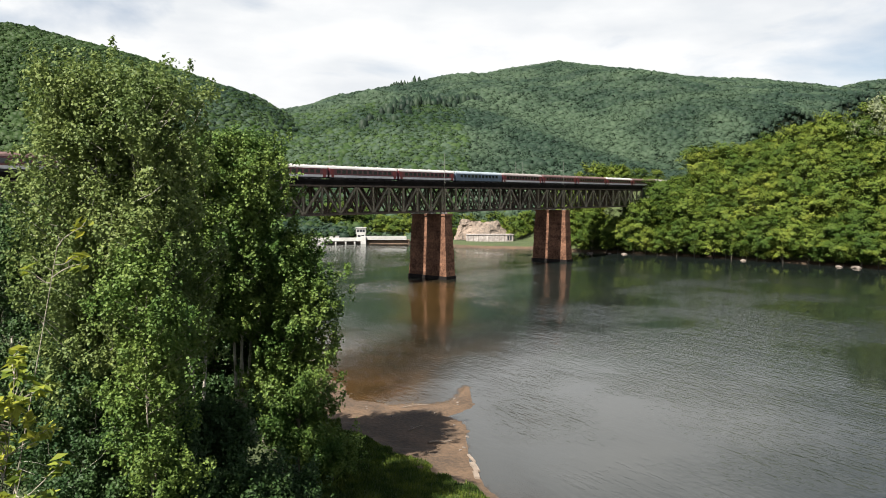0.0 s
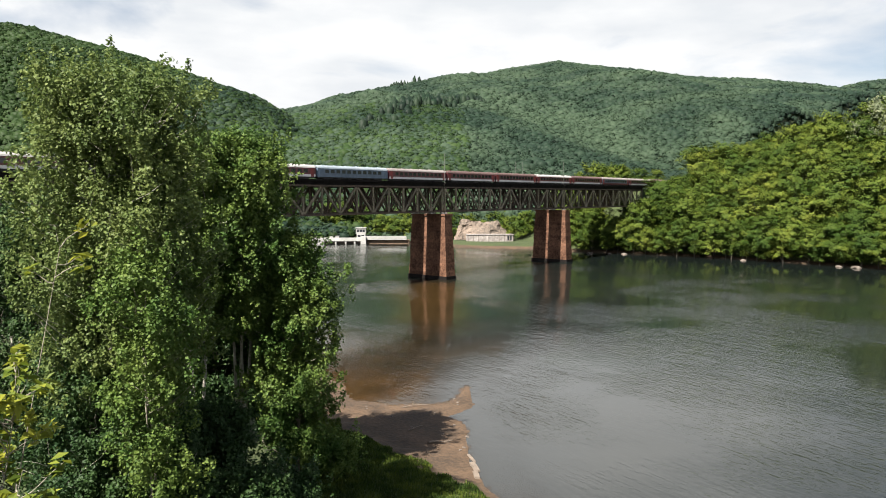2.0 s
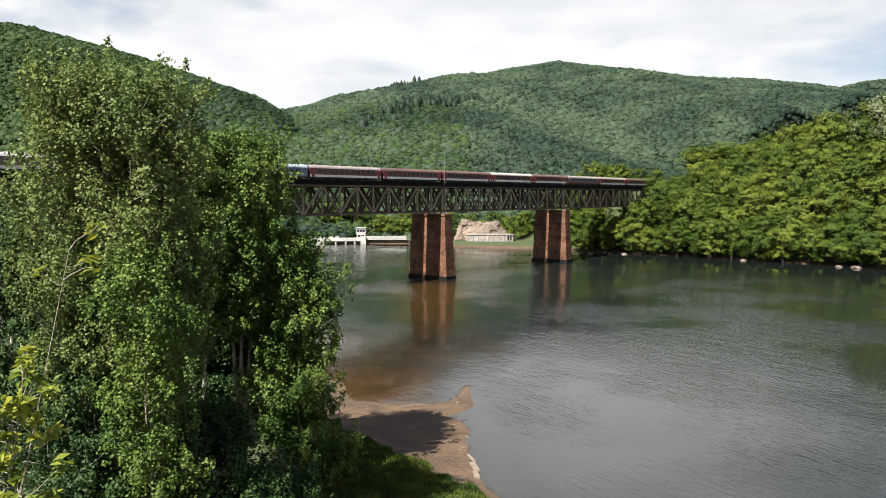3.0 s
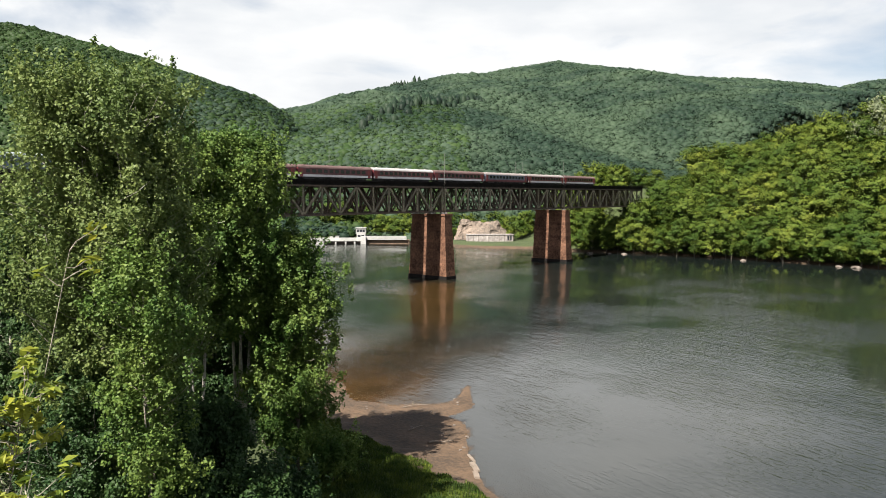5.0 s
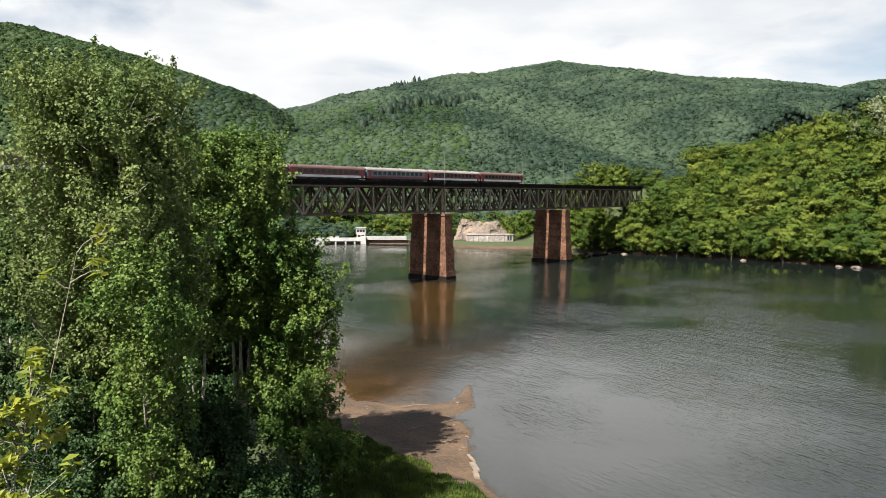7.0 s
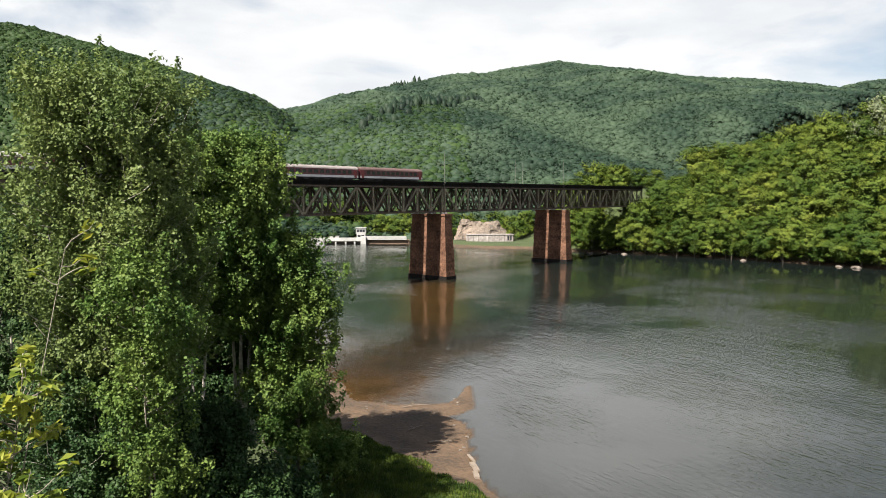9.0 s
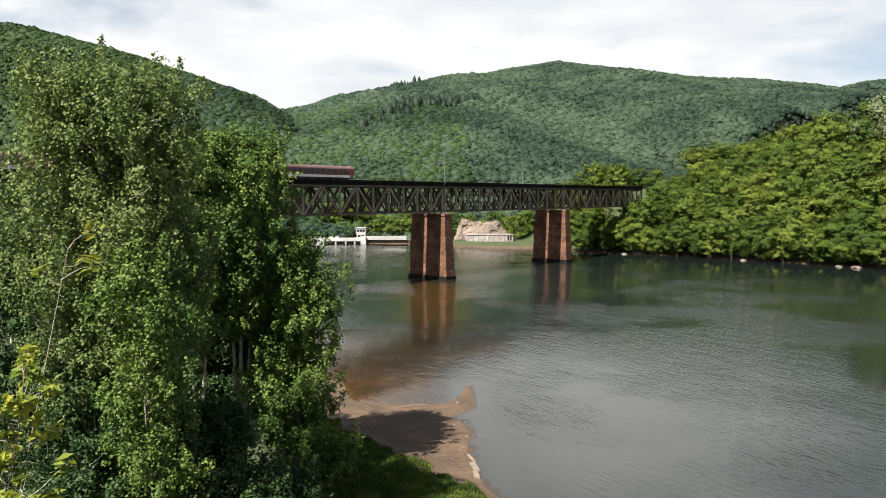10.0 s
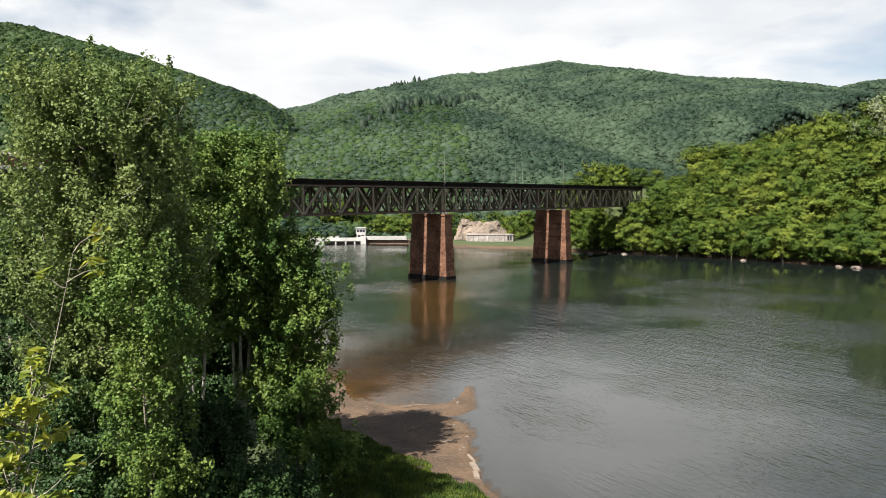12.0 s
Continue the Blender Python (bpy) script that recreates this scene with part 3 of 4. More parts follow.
def scatter(x0, x1, y0, y1, gap, seed):
    rng = np.random.default_rng(seed)
    X, Y = np.meshgrid(np.arange(x0, x1, gap), np.arange(y0, y1, gap))
    X, Y = X.ravel(), Y.ravel()
    return X + rng.uniform(-0.45, 0.45, X.size) * gap, Y + rng.uniform(-0.45, 0.45, X.size) * gap


def off_rail(x, y, room):
    o = (x - RAIL_AT[0]) * RAIL_SIDE[0] + (y - RAIL_AT[1]) * RAIL_SIDE[1] - 5.7
    return np.abs(o) > room


def in_stand(x, y):
    """The clearing on the spur that the conifers fill."""
    along = (y - 705) / 45
    return np.hypot(along / 1.9, (x + 10 - 22 * along) / 15) < 1


def build_forests():
    x, y = scatter(-560, 20, 385, 700, 4.3, 1)
    ok = (shore_distance(x, y) > 9) & (y > 395 + 0.0 * x) & (x < 0.12 * y - 40) & off_rail(x, y, 15)
    forest("left_hill_forest", x[ok], y[ok], np.full(ok.sum(), 3.7), CANOPY, "dense green broadleaf forest covering the near hillside", 2, (0.5, 0.85), 18, 0.45)
    x, y = scatter(-330, 640, 350, 760, 4.3, 13)
    ok = (shore_distance(x, y) > 4) & (np.abs(x) < 0.72 * y + 30) & (x > -0.32 * y - 30) & off_rail(x, y, 14)
    ok &= ~((x > -12) & (x < 50) & (y < 397)) & ~((x > 34) & (x < 44) & (y < 353)) & ~((x < -10) & (y < 386)) & ~((x > 60) & (shore_distance(x, y) < 92 + 0.15 * np.maximum(x - 150, 0))) & ~((x > 60) & (x < 120) & (y < 425))
    ok &= ~in_stand(x, y)
    forest("foothill_forest", x[ok], y[ok], np.full(ok.sum(), 3.7), CANOPY_HAZED, "green broadleaf forest on the foot of the mountain", 14, (0.5, 0.85), 18, 0.45)
    x, y = scatter(-560, 960, 735, 1230, 6.2, 3)
    ok = (shore_distance(x, y) > 12) & (np.abs(x) < 0.72 * y + 60) & (x > -0.32 * y - 30) & off_rail(x, y, 15)
    ok &= ~in_stand(x, y)
    forest("mountain_forest", x[ok], y[ok], np.full(ok.sum(), 5.4), CANOPY_HAZED, "hazy green forest covering the far mountain", 4)
    # a dark stand of conifers on a spur, and a few tall ones on the ridge
    rng = np.random.default_rng(17)
    x, y = rng.normal(0, 1, 240), rng.normal(0, 1, 240)
    x, y = -10 + 8 * x + 22 * y, 705 + 45 * y
    forest("conifer_stand", x, y, np.full(240, 3.0), CONIFER, "dark stand of conifers on the mountain spur", 18, (1.7, 2.6))
    x = rng.uniform(-86, -36, 21)
    forest("ridge_conifers", x, rng.uniform(1150, 1170, 21), np.full(21, 2.6), CONIFER, "row of tall conifers on the ridge", 19, (3.0, 4.2))
    x, y = scatter(700, 1900, 1700, 2350, 17, 5)
    forest("distant_ridge_forest", x, y, np.full(len(x), 10.0), CANOPY_HAZED, "distant wooded ridge", 6)
    # the valley floor and the left bank behind the near trees
    x, y = scatter(-330, -30, 105, 400, 7.0, 7)
    ok = (shore_distance(x, y) > 7) & off_rail(x, y, 13)
    forest("left_bank_forest", x[ok], y[ok], np.full(ok.sum(), 3.6), CANOPY, "green trees along the near bank by the railway", 8)


# ---- trees ----
def curve_points(a, b, bend, n, rng):
    a, b = np.asarray(a, float), np.asarray(b, float)
    t = np.linspace(0, 1, n)[:, None]
    off = rng.normal(size=3) * bend
    off2 = rng.normal(size=3) * bend * 0.4
    return a + (b - a) * t + np.sin(np.pi * t) * off + np.sin(2 * np.pi * t) * off2


def tree_thing(name, tall, bottom, spread, profile, limbs, twigs, per_twig, leaf, leaf_mat, bark, rng, trunks=1, rise=0.6, tuft=0.5, trunk_r=0.25, inner=0.35, lean_out=0.07, squash=1.0, ring=5, bends=6, shoot=0.7, girth=0.3, jitter=0.6, hull=0.5):
    """A tree at the origin: tapered trunks with limbs, and a crown of leafy shoots along the limbs' outer parts.
    profile: crown radius as a share of spread, against height share of the crown."""
    root = new(name)
    wood, tips, outs = Shape(), [], []
    for k in range(trunks):
        turn = 2.4 * k + rng.uniform(-0.4, 0.4)
        lean = np.array([math.cos(turn), math.sin(turn)]) * (0.01 if trunks == 1 else lean_out * rng.uniform(0.6, 1.2)) * tall
        foot = np.array([*(rng.normal(size=2) * 0.35 * (trunks > 1)), -0.6])
        head = np.array([lean[0], lean[1], tall * rng.uniform(0.93, 1.0)])
        stem = curve_points(foot, head, tall * 0.012, 14, rng)
        wood.tube(stem, np.linspace(trunk_r, 0.02, 14), 8)
        for j in range(limbs // trunks):
            h = bottom + (tall - bottom) * (j + rng.uniform(0, 1)) / (limbs // trunks)
            share = (h - bottom) / (tall - bottom)
            i = min(np.searchsorted(stem[:, 2], h), 13)
            start = stem[i - 1] + (stem[i] - stem[i - 1]) * np.clip((h - stem[i - 1][2]) / (stem[i][2] - stem[i - 1][2] + 1e-6), 0, 1)
            reach = spread * np.interp(share, *np.transpose(profile)) * rng.uniform(0.42, 1.15)
            a = rng.uniform(0, 2 * np.pi)
            climb = reach * rise * rng.uniform(0.6, 1.3)
            end = start + np.array([math.cos(a) * reach, math.sin(a) * reach, climb])
            limb = curve_points(start, end, reach * 0.08, bends, rng)
            r0 = max(0.015, trunk_r * 0.24 * (1 - share * 0.75))
            wood.tube(limb, np.linspace(r0, 0.012, bends), ring)
            # the limb carries a few tufts, each a pointed bunch of leaves on its own side twig
            count = max(2, int(round(twigs * (0.45 + reach / spread))))
            at = limb[0] + (limb[-1] - limb[0]) * rng.uniform(inner, 1.05, count)[:, None]
            way = rng.normal(size=(count, 3))
            way[:, 2] = np.abs(way[:, 2]) * (0.5 + rise)
            at = at + way * tuft * 0.8
            tips.append(at)
            o = at - np.array([stem[i][0], stem[i][1], h - 1])
            outs.append(o / (np.linalg.norm(o, axis=1)[:, None] + 1e-6))
    tips, outs = np.concatenate(tips), np.concatenate(outs)
    n = len(tips) * per_twig
    # each tuft is a leafy shoot: long and upright on the poplars, broad and hanging on the bank trees
    way = outs * 0.7 + rng.normal(size=tips.shape) * 0.4
    way[:, 2] += shoot
    way /= np.linalg.norm(way, axis=1)[:, None]
    length = np.repeat(tuft * rng.uniform(0.6, 1.4, len(tips)), per_twig)[:, None]
    u = rng.uniform(-0.5, 1.0, (n, 1))
    across = rng.normal(size=(n, 3)) * [1, 1, squash]
    c = np.repeat(tips, per_twig, 0) + np.repeat(way, per_twig, 0) * u * length + across * length * girth * (1.1 - 0.7 * np.abs(u))
    o = np.repeat(outs, per_twig, 0) * hull + across * 0.35
    part("trunk", wood.mesh("trunk", bark, True), root)
    part("crown", leaf_mesh("crown", c, leaf, leaf_mat, rng, outward=o, jitter=jitter, up=0.35), root)
    return root


BROAD = ((0, 0.7), (0.3, 1.0), (0.6, 1.0), (0.85, 0.72), (1, 0.34))
FULL = ((0, 0.7), (0.3, 1.0), (0.6, 1.08), (0.85, 0.9), (1, 0.42))
TALL = ((0, 0.75), (0.2, 1.0), (0.65, 0.95), (0.85, 0.65), (1, 0.2))
ROUND = ((0, 0.6), (0.3, 1.0), (0.65, 0.95), (0.85, 0.65), (1, 0.2))


def grounded(x, y, turn=0, scale=1.0, sink=0.0):
    z = float(height(np.array([float(x)]), np.array([float(y)]))[0])
    return pose(x, y, z - sink, 0, 0, turn) @ Matrix.Diagonal((scale, scale, scale, 1))


def build_bank_trees():
    """The wood on the far bank: five trees, repeated with other turns and sizes."""
    rng = np.random.default_rng(21)
    models = []
    for k in range(5):
        tall = (11.5, 13.0, 10.5, 12.0, 14.0)[k]
        models.append(tree_thing("bank_tree", tall, 1.9, (5.9, 6.2, 5.6, 6.4, 5.9)[k], ROUND, 46, 2.0, 62, 0.46, LEAF_BANK, BARK_DARK, rng, 1, 0.35, 1.5, 0.2, 0.45, 0.07, 0.6, 3, 3, -0.25, 0.42, 0.26, 1.6))
        tagged(models[-1], "dense leafy green broadleaf tree on the lake bank", "tree", "trees on the far bank")
    x, y = scatter(58, 330, 120, 430, 9.4, 22)
    d = shore_distance(x, y)
    ok = (d > 4.0) & (d < 122) & (x + 0.15 * y > 101) & (off_rail(x, y, 10) | (height(x, y) < 7)) & (y - 0.2 * x < 380)
    ok &= np.abs(x) < 0.72 * y + 14
    first = [True] * 5
    for px, py, dist in zip(x[ok], y[ok], d[ok]):
        k = int(rng.integers(0, 5))
        s = rng.uniform(0.8, 1.3) * (0.8 if dist < 5 else 1.0)
        if px < 0.33 * py:  # low growth beside the railway
            g = float(height(np.array([px]), np.array([py]))[0])
            s = min(s, max(0.4, (37.0 - g) / 13.5))
        m = grounded(px, py, rng.uniform(0, 360), s, 0.9)
        if first[k]:
            models[k].matrix_basis = m
            first[k] = False
        else:
            copy_thing(models[k], m)
    # a row along the waterline, whose boughs hang over it
    for (ax, ay), (bx, by) in (((58, 322), (75, 314)), ((75, 314), (95, 300)), ((95, 300), (115, 284)), ((115, 284), (135, 263)), ((135, 263), (151, 245)), ((151, 245), (190, 209)), ((190, 209), (215, 190))):
        reach = math.hypot(bx - ax, by - ay)
        for i in range(int(reach / 4.2)):
            f = (i + rng.uniform(0, 0.8)) * 4.2 / reach
            px, py = ax + (bx - ax) * f + rng.uniform(0, 2.2) - 0.2, ay + (by - ay) * f + rng.uniform(0, 2.2) - 0.2
            copy_thing(models[int(rng.integers(0, 5))], pose(px, py, -0.4, 0, 0, rng.uniform(0, 360)) @ Matrix.Scale(rng.uniform(0.62, 0.85), 4))
    # lighter trees behind the weir and round the quarry
    for px, py, s in ((-37, 392, 0.75), (-32, 395, 0.9), (-27, 391, 0.7), (-23, 396, 0.85), (-19, 390, 0.65), (-55, 398, 0.9), (-63, 400, 1.0), (-46, 402, 1.0), (40, 372, 0.8), (44, 377, 0.95), (37, 383, 0.9),
                      (14, 389, 0.8), (22, 391, 0.85), (30, 390, 0.9), (3, 386, 0.85), (-4, 390, 0.9)):
        copy_thing(models[int(rng.integers(0, 5))], grounded(px, py, rng.uniform(0, 360), s, 1.2))
    # taller ones before the end of the bridge
    for s, o, t in ((144, -10.0, 27.0), (150, -8.5, 31.0), (157, -8.5, 32.0), (166, -9, 34.0)):
        px, py, _ = rail_point(s, o, 0)
        g = float(height(np.array([px]), np.array([py]))[0])
        copy_thing(models[int(rng.integers(0, 5))], grounded(px, py, rng.uniform(0, 360), (t - g) / 12.5, 0.6))
    return int(ok.sum())


# ---- the railway bridge ----
def build_bridge():
    bridge = new("railway_bridge")
    bridge.matrix_basis = pose(RAIL_AT[0], RAIL_AT[1], 0, 0, 0, RAIL_TURN)  # x along the rails, y across, away from the near truss
    tagged(bridge, "dark rusty steel deck-truss railway bridge on stone piers", "bridge")
    deep = TOP - BOTTOM
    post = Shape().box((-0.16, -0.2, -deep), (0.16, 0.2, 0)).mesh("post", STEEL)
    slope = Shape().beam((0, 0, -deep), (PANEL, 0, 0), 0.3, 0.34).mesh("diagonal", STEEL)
    # near truss: stouter members, with sunlight put into their paler colour
    stout_post = Shape().box((-0.26, -0.2, -deep), (0.26, 0.2, 0)).mesh("post", STEEL_SUNLIT)
    stout_slope = Shape().beam((0, 0, -deep), (PANEL, 0, 0), 0.34, 0.56).mesh("diagonal", STEEL_SUNLIT)
    stout_back = Shape().beam((0, 0, 0), (PANEL, 0, -deep), 0.34, 0.56).mesh("diagonal", STEEL_SUNLIT)
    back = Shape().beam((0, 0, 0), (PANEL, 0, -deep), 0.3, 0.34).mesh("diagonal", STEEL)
    span_len = 12 * PANEL - 0.8
    chord_up = Shape().box((0, -0.28, -0.35), (span_len, 0.28, 0.12)).mesh("top_chord", STEEL)
    chord_low = Shape().box((0, -0.28, -0.15), (span_len, 0.28, 0.32)).mesh("bottom_chord", STEEL)
    wide = 4.6
    sway = Shape().beam((0, 0, -deep), (0, wide, 0), 0.14, 0.16).beam((0, 0, 0), (0, wide, -deep), 0.14, 0.16).beam((0, 0, -0.3), (0, wide, -0.3), 0.2, 0.4).beam((0, 0, -deep), (0, wide, -deep), 0.2, 0.25)
    sway = sway.mesh("sway_frame", STEEL)
    lateral = Shape().beam((0, 0, -deep), (PANEL, wide, -deep), 0.12, 0.12).beam((0, wide, -deep), (PANEL, 0, -deep), 0.12, 0.12).mesh("lateral_brace", STEEL)
    plate = Shape().box((-0.45, -0.25, -0.5), (0.45, 0.25, 0.1)).mesh("gusset", STEEL)
    for k in range(4):
        x0 = (k - 2) * 12 * PANEL + 0.4
        for twin in (0.0, 6.8):
            for edge in (0.0, wide):
                truss = new("truss")
                truss.parent = bridge
                truss.matrix_basis = pose(x0, twin + edge, TOP)
                part("top_chord", chord_up, truss)
                part("bottom_chord", chord_low, truss, m=pose(0, 0, -deep))
                for i in range(13):
                    xi = min(max(i * PANEL - 0.4, 0.2), span_len - 0.2)
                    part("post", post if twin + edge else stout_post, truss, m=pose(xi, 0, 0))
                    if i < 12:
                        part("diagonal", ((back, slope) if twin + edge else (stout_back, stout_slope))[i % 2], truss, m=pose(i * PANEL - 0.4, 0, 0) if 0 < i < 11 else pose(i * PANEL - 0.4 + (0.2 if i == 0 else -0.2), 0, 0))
                    if i < 12 and twin + edge > 0:
                        part("counter_diagonal", (slope, back)[i % 2], truss, m=pose(min(max(i * PANEL - 0.4, 0.2), span_len - PANEL - 0.1), 0, 0))
                    if i % 2 == 0:
                        part("gusset", plate, truss, m=pose(xi, 0, -0.1))
            for i in range(13):
                xi = min(max(i * PANEL - 0.4, 0.2), span_len - 0.2)
                part("sway_frame", sway, bridge, m=pose(x0 + xi, twin, TOP))
                if i < 12:
                    part("lateral_brace", lateral, bridge, m=pose(x0 + i * PANEL - 0.4, twin, TOP))
            # the deck: girders, cross ties, rails
            deck = Shape()
            deck.box((0, -0.12, 0.12), (span_len, 0.06, 1.2)).box((0, wide - 0.06, 0.12), (span_len, wide + 0.12, 1.2)).box((0, 0.06, 0.55), (span_len, wide - 0.06, 0.75))
            deck.box((0, -0.62, 1.2), (span_len, 0.7, 1.34)).box((0, wide - 0.7, 1.2), (span_len, wide + 0.5, 1.34)).box((0, -0.62, 1.0), (span_len, -0.54, 1.5))
            for i in range(37):
                x = i * (span_len - 0.12) / 36
                deck.box((x, -0.55, 1.05), (x + 0.12, -0.12, 1.2))
            part("deck", deck.mesh("deck", STEEL_DARK), bridge, "black deck girders and walkway", pose(x0, twin, TOP))
            ties = Shape()
            for i in range(int(span_len / 0.65)):
                ties.box((i * 0.65, wide / 2 - 1.3, 0.75), (i * 0.65 + 0.26, wide / 2 + 1.3, 0.95))
            tagged(part("sleeper_row", ties.mesh("sleeper_row", UNDER), bridge, "dark timber sleepers", pose(x0, twin, TOP)), kind="stuff")
            for side in (-0.75, 0.75):
                part("rail", Shape().box((0, -0.04, 0.95), (12 * PANEL, 0.04, 1.1)).mesh("rail", STEEL_DARK), bridge, m=pose(x0 - 0.4, twin + wide / 2 + side, TOP))
        rail = Shape()
        for h in (1.55, 2.05):
            rail.beam((0, -0.55, h), (span_len, -0.55, h), 0.05, 0.05)
        for i in range(37):
            rail.box((i * span_len / 36 - 0.03, -0.58, 0.3), (i * span_len / 36 + 0.03, -0.52, 2.08))
        part("handrail", rail.mesh("handrail", STEEL_DARK), bridge, "thin dark handrail", pose(x0, 0, TOP))


def build_pier(k):
    """Two battered masonry shafts, one for each track, built end to end in courses on a dark footing."""
    pier = new("bridge_pier")
    pier.matrix_basis = pose(*rail_point(k * 12 * PANEL, 0, 0), 0, 0, RAIL_TURN)  # x along the rails, y across
    tagged(pier, "tall reddish-brown stone pier standing in the lake", "bridge pier", "bridge piers")
    rng = np.random.default_rng(300 + k)
    top, n = BOTTOM - 1.25, 19

    def prism(x0, x1, y0, y1, z0, X0, X1, Y0, Y1, z1):
        v = [(x0, y0, z0), (x1, y0, z0), (x1, y1, z0), (x0, y1, z0), (X0, Y0, z1), (X1, Y0, z1), (X1, Y1, z1), (X0, Y1, z1)]
        return Shape().add(v, [(3, 2, 1, 0), (4, 5, 6, 7), (0, 1, 5, 4), (1, 2, 6, 5), (2, 3, 7, 6), (3, 0, 4, 7)])
    for out0, out1, half0, half1, in0, in1 in ((-2.85, -1.78, 2.2, 1.72, 5.3, 5.2), (12.55, 11.56, 2.05, 1.6, 5.31, 5.21)):
        shaft = new("shaft")
        shaft.parent = pier
        for i in range(n):
            a, b = i / n, (i + 0.985) / n
            j = rng.uniform(-0.05, 0.05)

            def at(s):
                return half0 + (half1 - half0) * s + j, out0 + (out1 - out0) * s, in0 + (in1 - in0) * s
            (h0, o0, i0), (h1, o1, i1) = at(a), at(b)
            o0, o1 = o0 + j * np.sign(out0), o1 + j * np.sign(out0)
            m = prism(-h0, h0, min(o0, i0), max(o0, i0), top * a, -h1, h1, min(o1, i1), max(o1, i1), top * b)
            part("course", m.mesh("course", PIER), shaft)
    part("footing", prism(-2.5, 2.5, -3.15, 12.85, -8, -2.4, 2.4, -3.05, 12.75, 1.0).mesh("footing", STEEL_DARK), pier, "dark wet footing at the waterline")
    part("cap", prism(-1.95, 1.95, -2.0, 11.8, top, -1.95, 1.95, -2.0, 11.8, top + 0.55).mesh("cap", PIER), pier)
    for y in (0, 4.6, 6.8, 11.4):
        for x in (-0.8, 0.8):
            part("bearing", Shape().box((x - 0.5, y - 0.45, top + 0.55), (x + 0.5, y + 0.45, BOTTOM - 0.15), (0.8, 0.8)).mesh("bearing", BEARING), pier, "pale bearing block")


def build_mast(s, o, tall):
    mast = new("catenary_mast")
    mast.matrix_basis = pose(*rail_point(s, o, TOP + 0.7), 0, 0, RAIL_TURN)
    tagged(mast, "thin grey railway catenary mast on the bridge", "mast", "catenary masts")
    part("pole", Shape().tube([(0, 0, 0), (0, 0, tall)], [0.08, 0.05], 6).mesh("pole", MAST_GREY), mast)
    part("arm", Shape().beam((0, 0, 6.2), (0, 2.8 if o < 5 else -2.8, 6.6), 0.07, 0.07).mesh("arm", MAST_GREY), mast)


# ---- the train ----
COACH = 26.2


def coach_meshes(body, band, roof, door, windows):
    """Side, band, roof, underframe, bogies of a 26 m coach, x along, centred over the track; z from the rail."""
    L = COACH - 0.7
    made = {}
    made["body"] = Shape().box((-L / 2, -1.42, 1.05), (L / 2, 1.42, 3.25)).mesh("body", body)
    ring = []
    for i in range(9):
        a = math.pi * i / 8
        ring.append((math.cos(a) * 1.43, 3.22 + math.sin(a) * 0.83))
    v = [(x, y, z) for x in (-L / 2, L / 2) for y, z in ring]
    s = Shape().add(v, [(i, i + 9, i + 10, i + 1) for i in range(8)])
    for e in (0, 9):
        s.add([v[e + i] for i in range(9)] + [v[e + 4]], [(0, 1, 2, 3), (0, 3, 4, 5), (0, 5, 6, 7), (0, 7, 8, 9)])
    for i in range(6):
        s.box((-L / 2 + 2.5 + i * 4.1, -0.3, 4.0), (-L / 2 + 3.2 + i * 4.1, 0.3, 4.16))
    made["roof"] = s.mesh("roof", roof)
    made["band"] = Shape().box((-L / 2 + 0.05, -1.445, 1.0), (L / 2 - 0.05, 1.445, 1.62)).mesh("band", band)
    made["door"] = Shape().box((-0.48, -1.46, 1.05), (0.48, 1.46, 3.1)).mesh("door", door)
    made["window"] = Shape().box((-0.62, -1.455, 2.05), (0.62, 1.455, 2.92)).mesh("window", GLASS)
    u = Shape().box((-L / 2 + 0.3, -1.2, 0.75), (L / 2 - 0.3, 1.2, 1.04))
    for x, w in ((-5.0, 1.8), (-1.5, 1.2), (2.0, 2.2), (5.5, 1.0)):
        u.box((x - w / 2, -1.25, 0.3), (x + w / 2, 1.25, 0.8))
    made["underframe"] = u.mesh("underframe", UNDER)
    b = Shape().box((-1.7, -1.15, 0.45), (1.7, 1.15, 0.75))
    for x in (-1.25, 1.25):
        for y in (-0.78, 0.72):
            b.tube([(x, y - 0.07, 0.46), (x, y + 0.07, 0.46)], [0.46, 0.46], 12)
    made["bogie"] = b.mesh("bogie", UNDER)
    made["gangway"] = Shape().box((-0.34, -0.7, 1.0), (0.34, 0.7, 3.4)).mesh("gangway", UNDER)
    return made


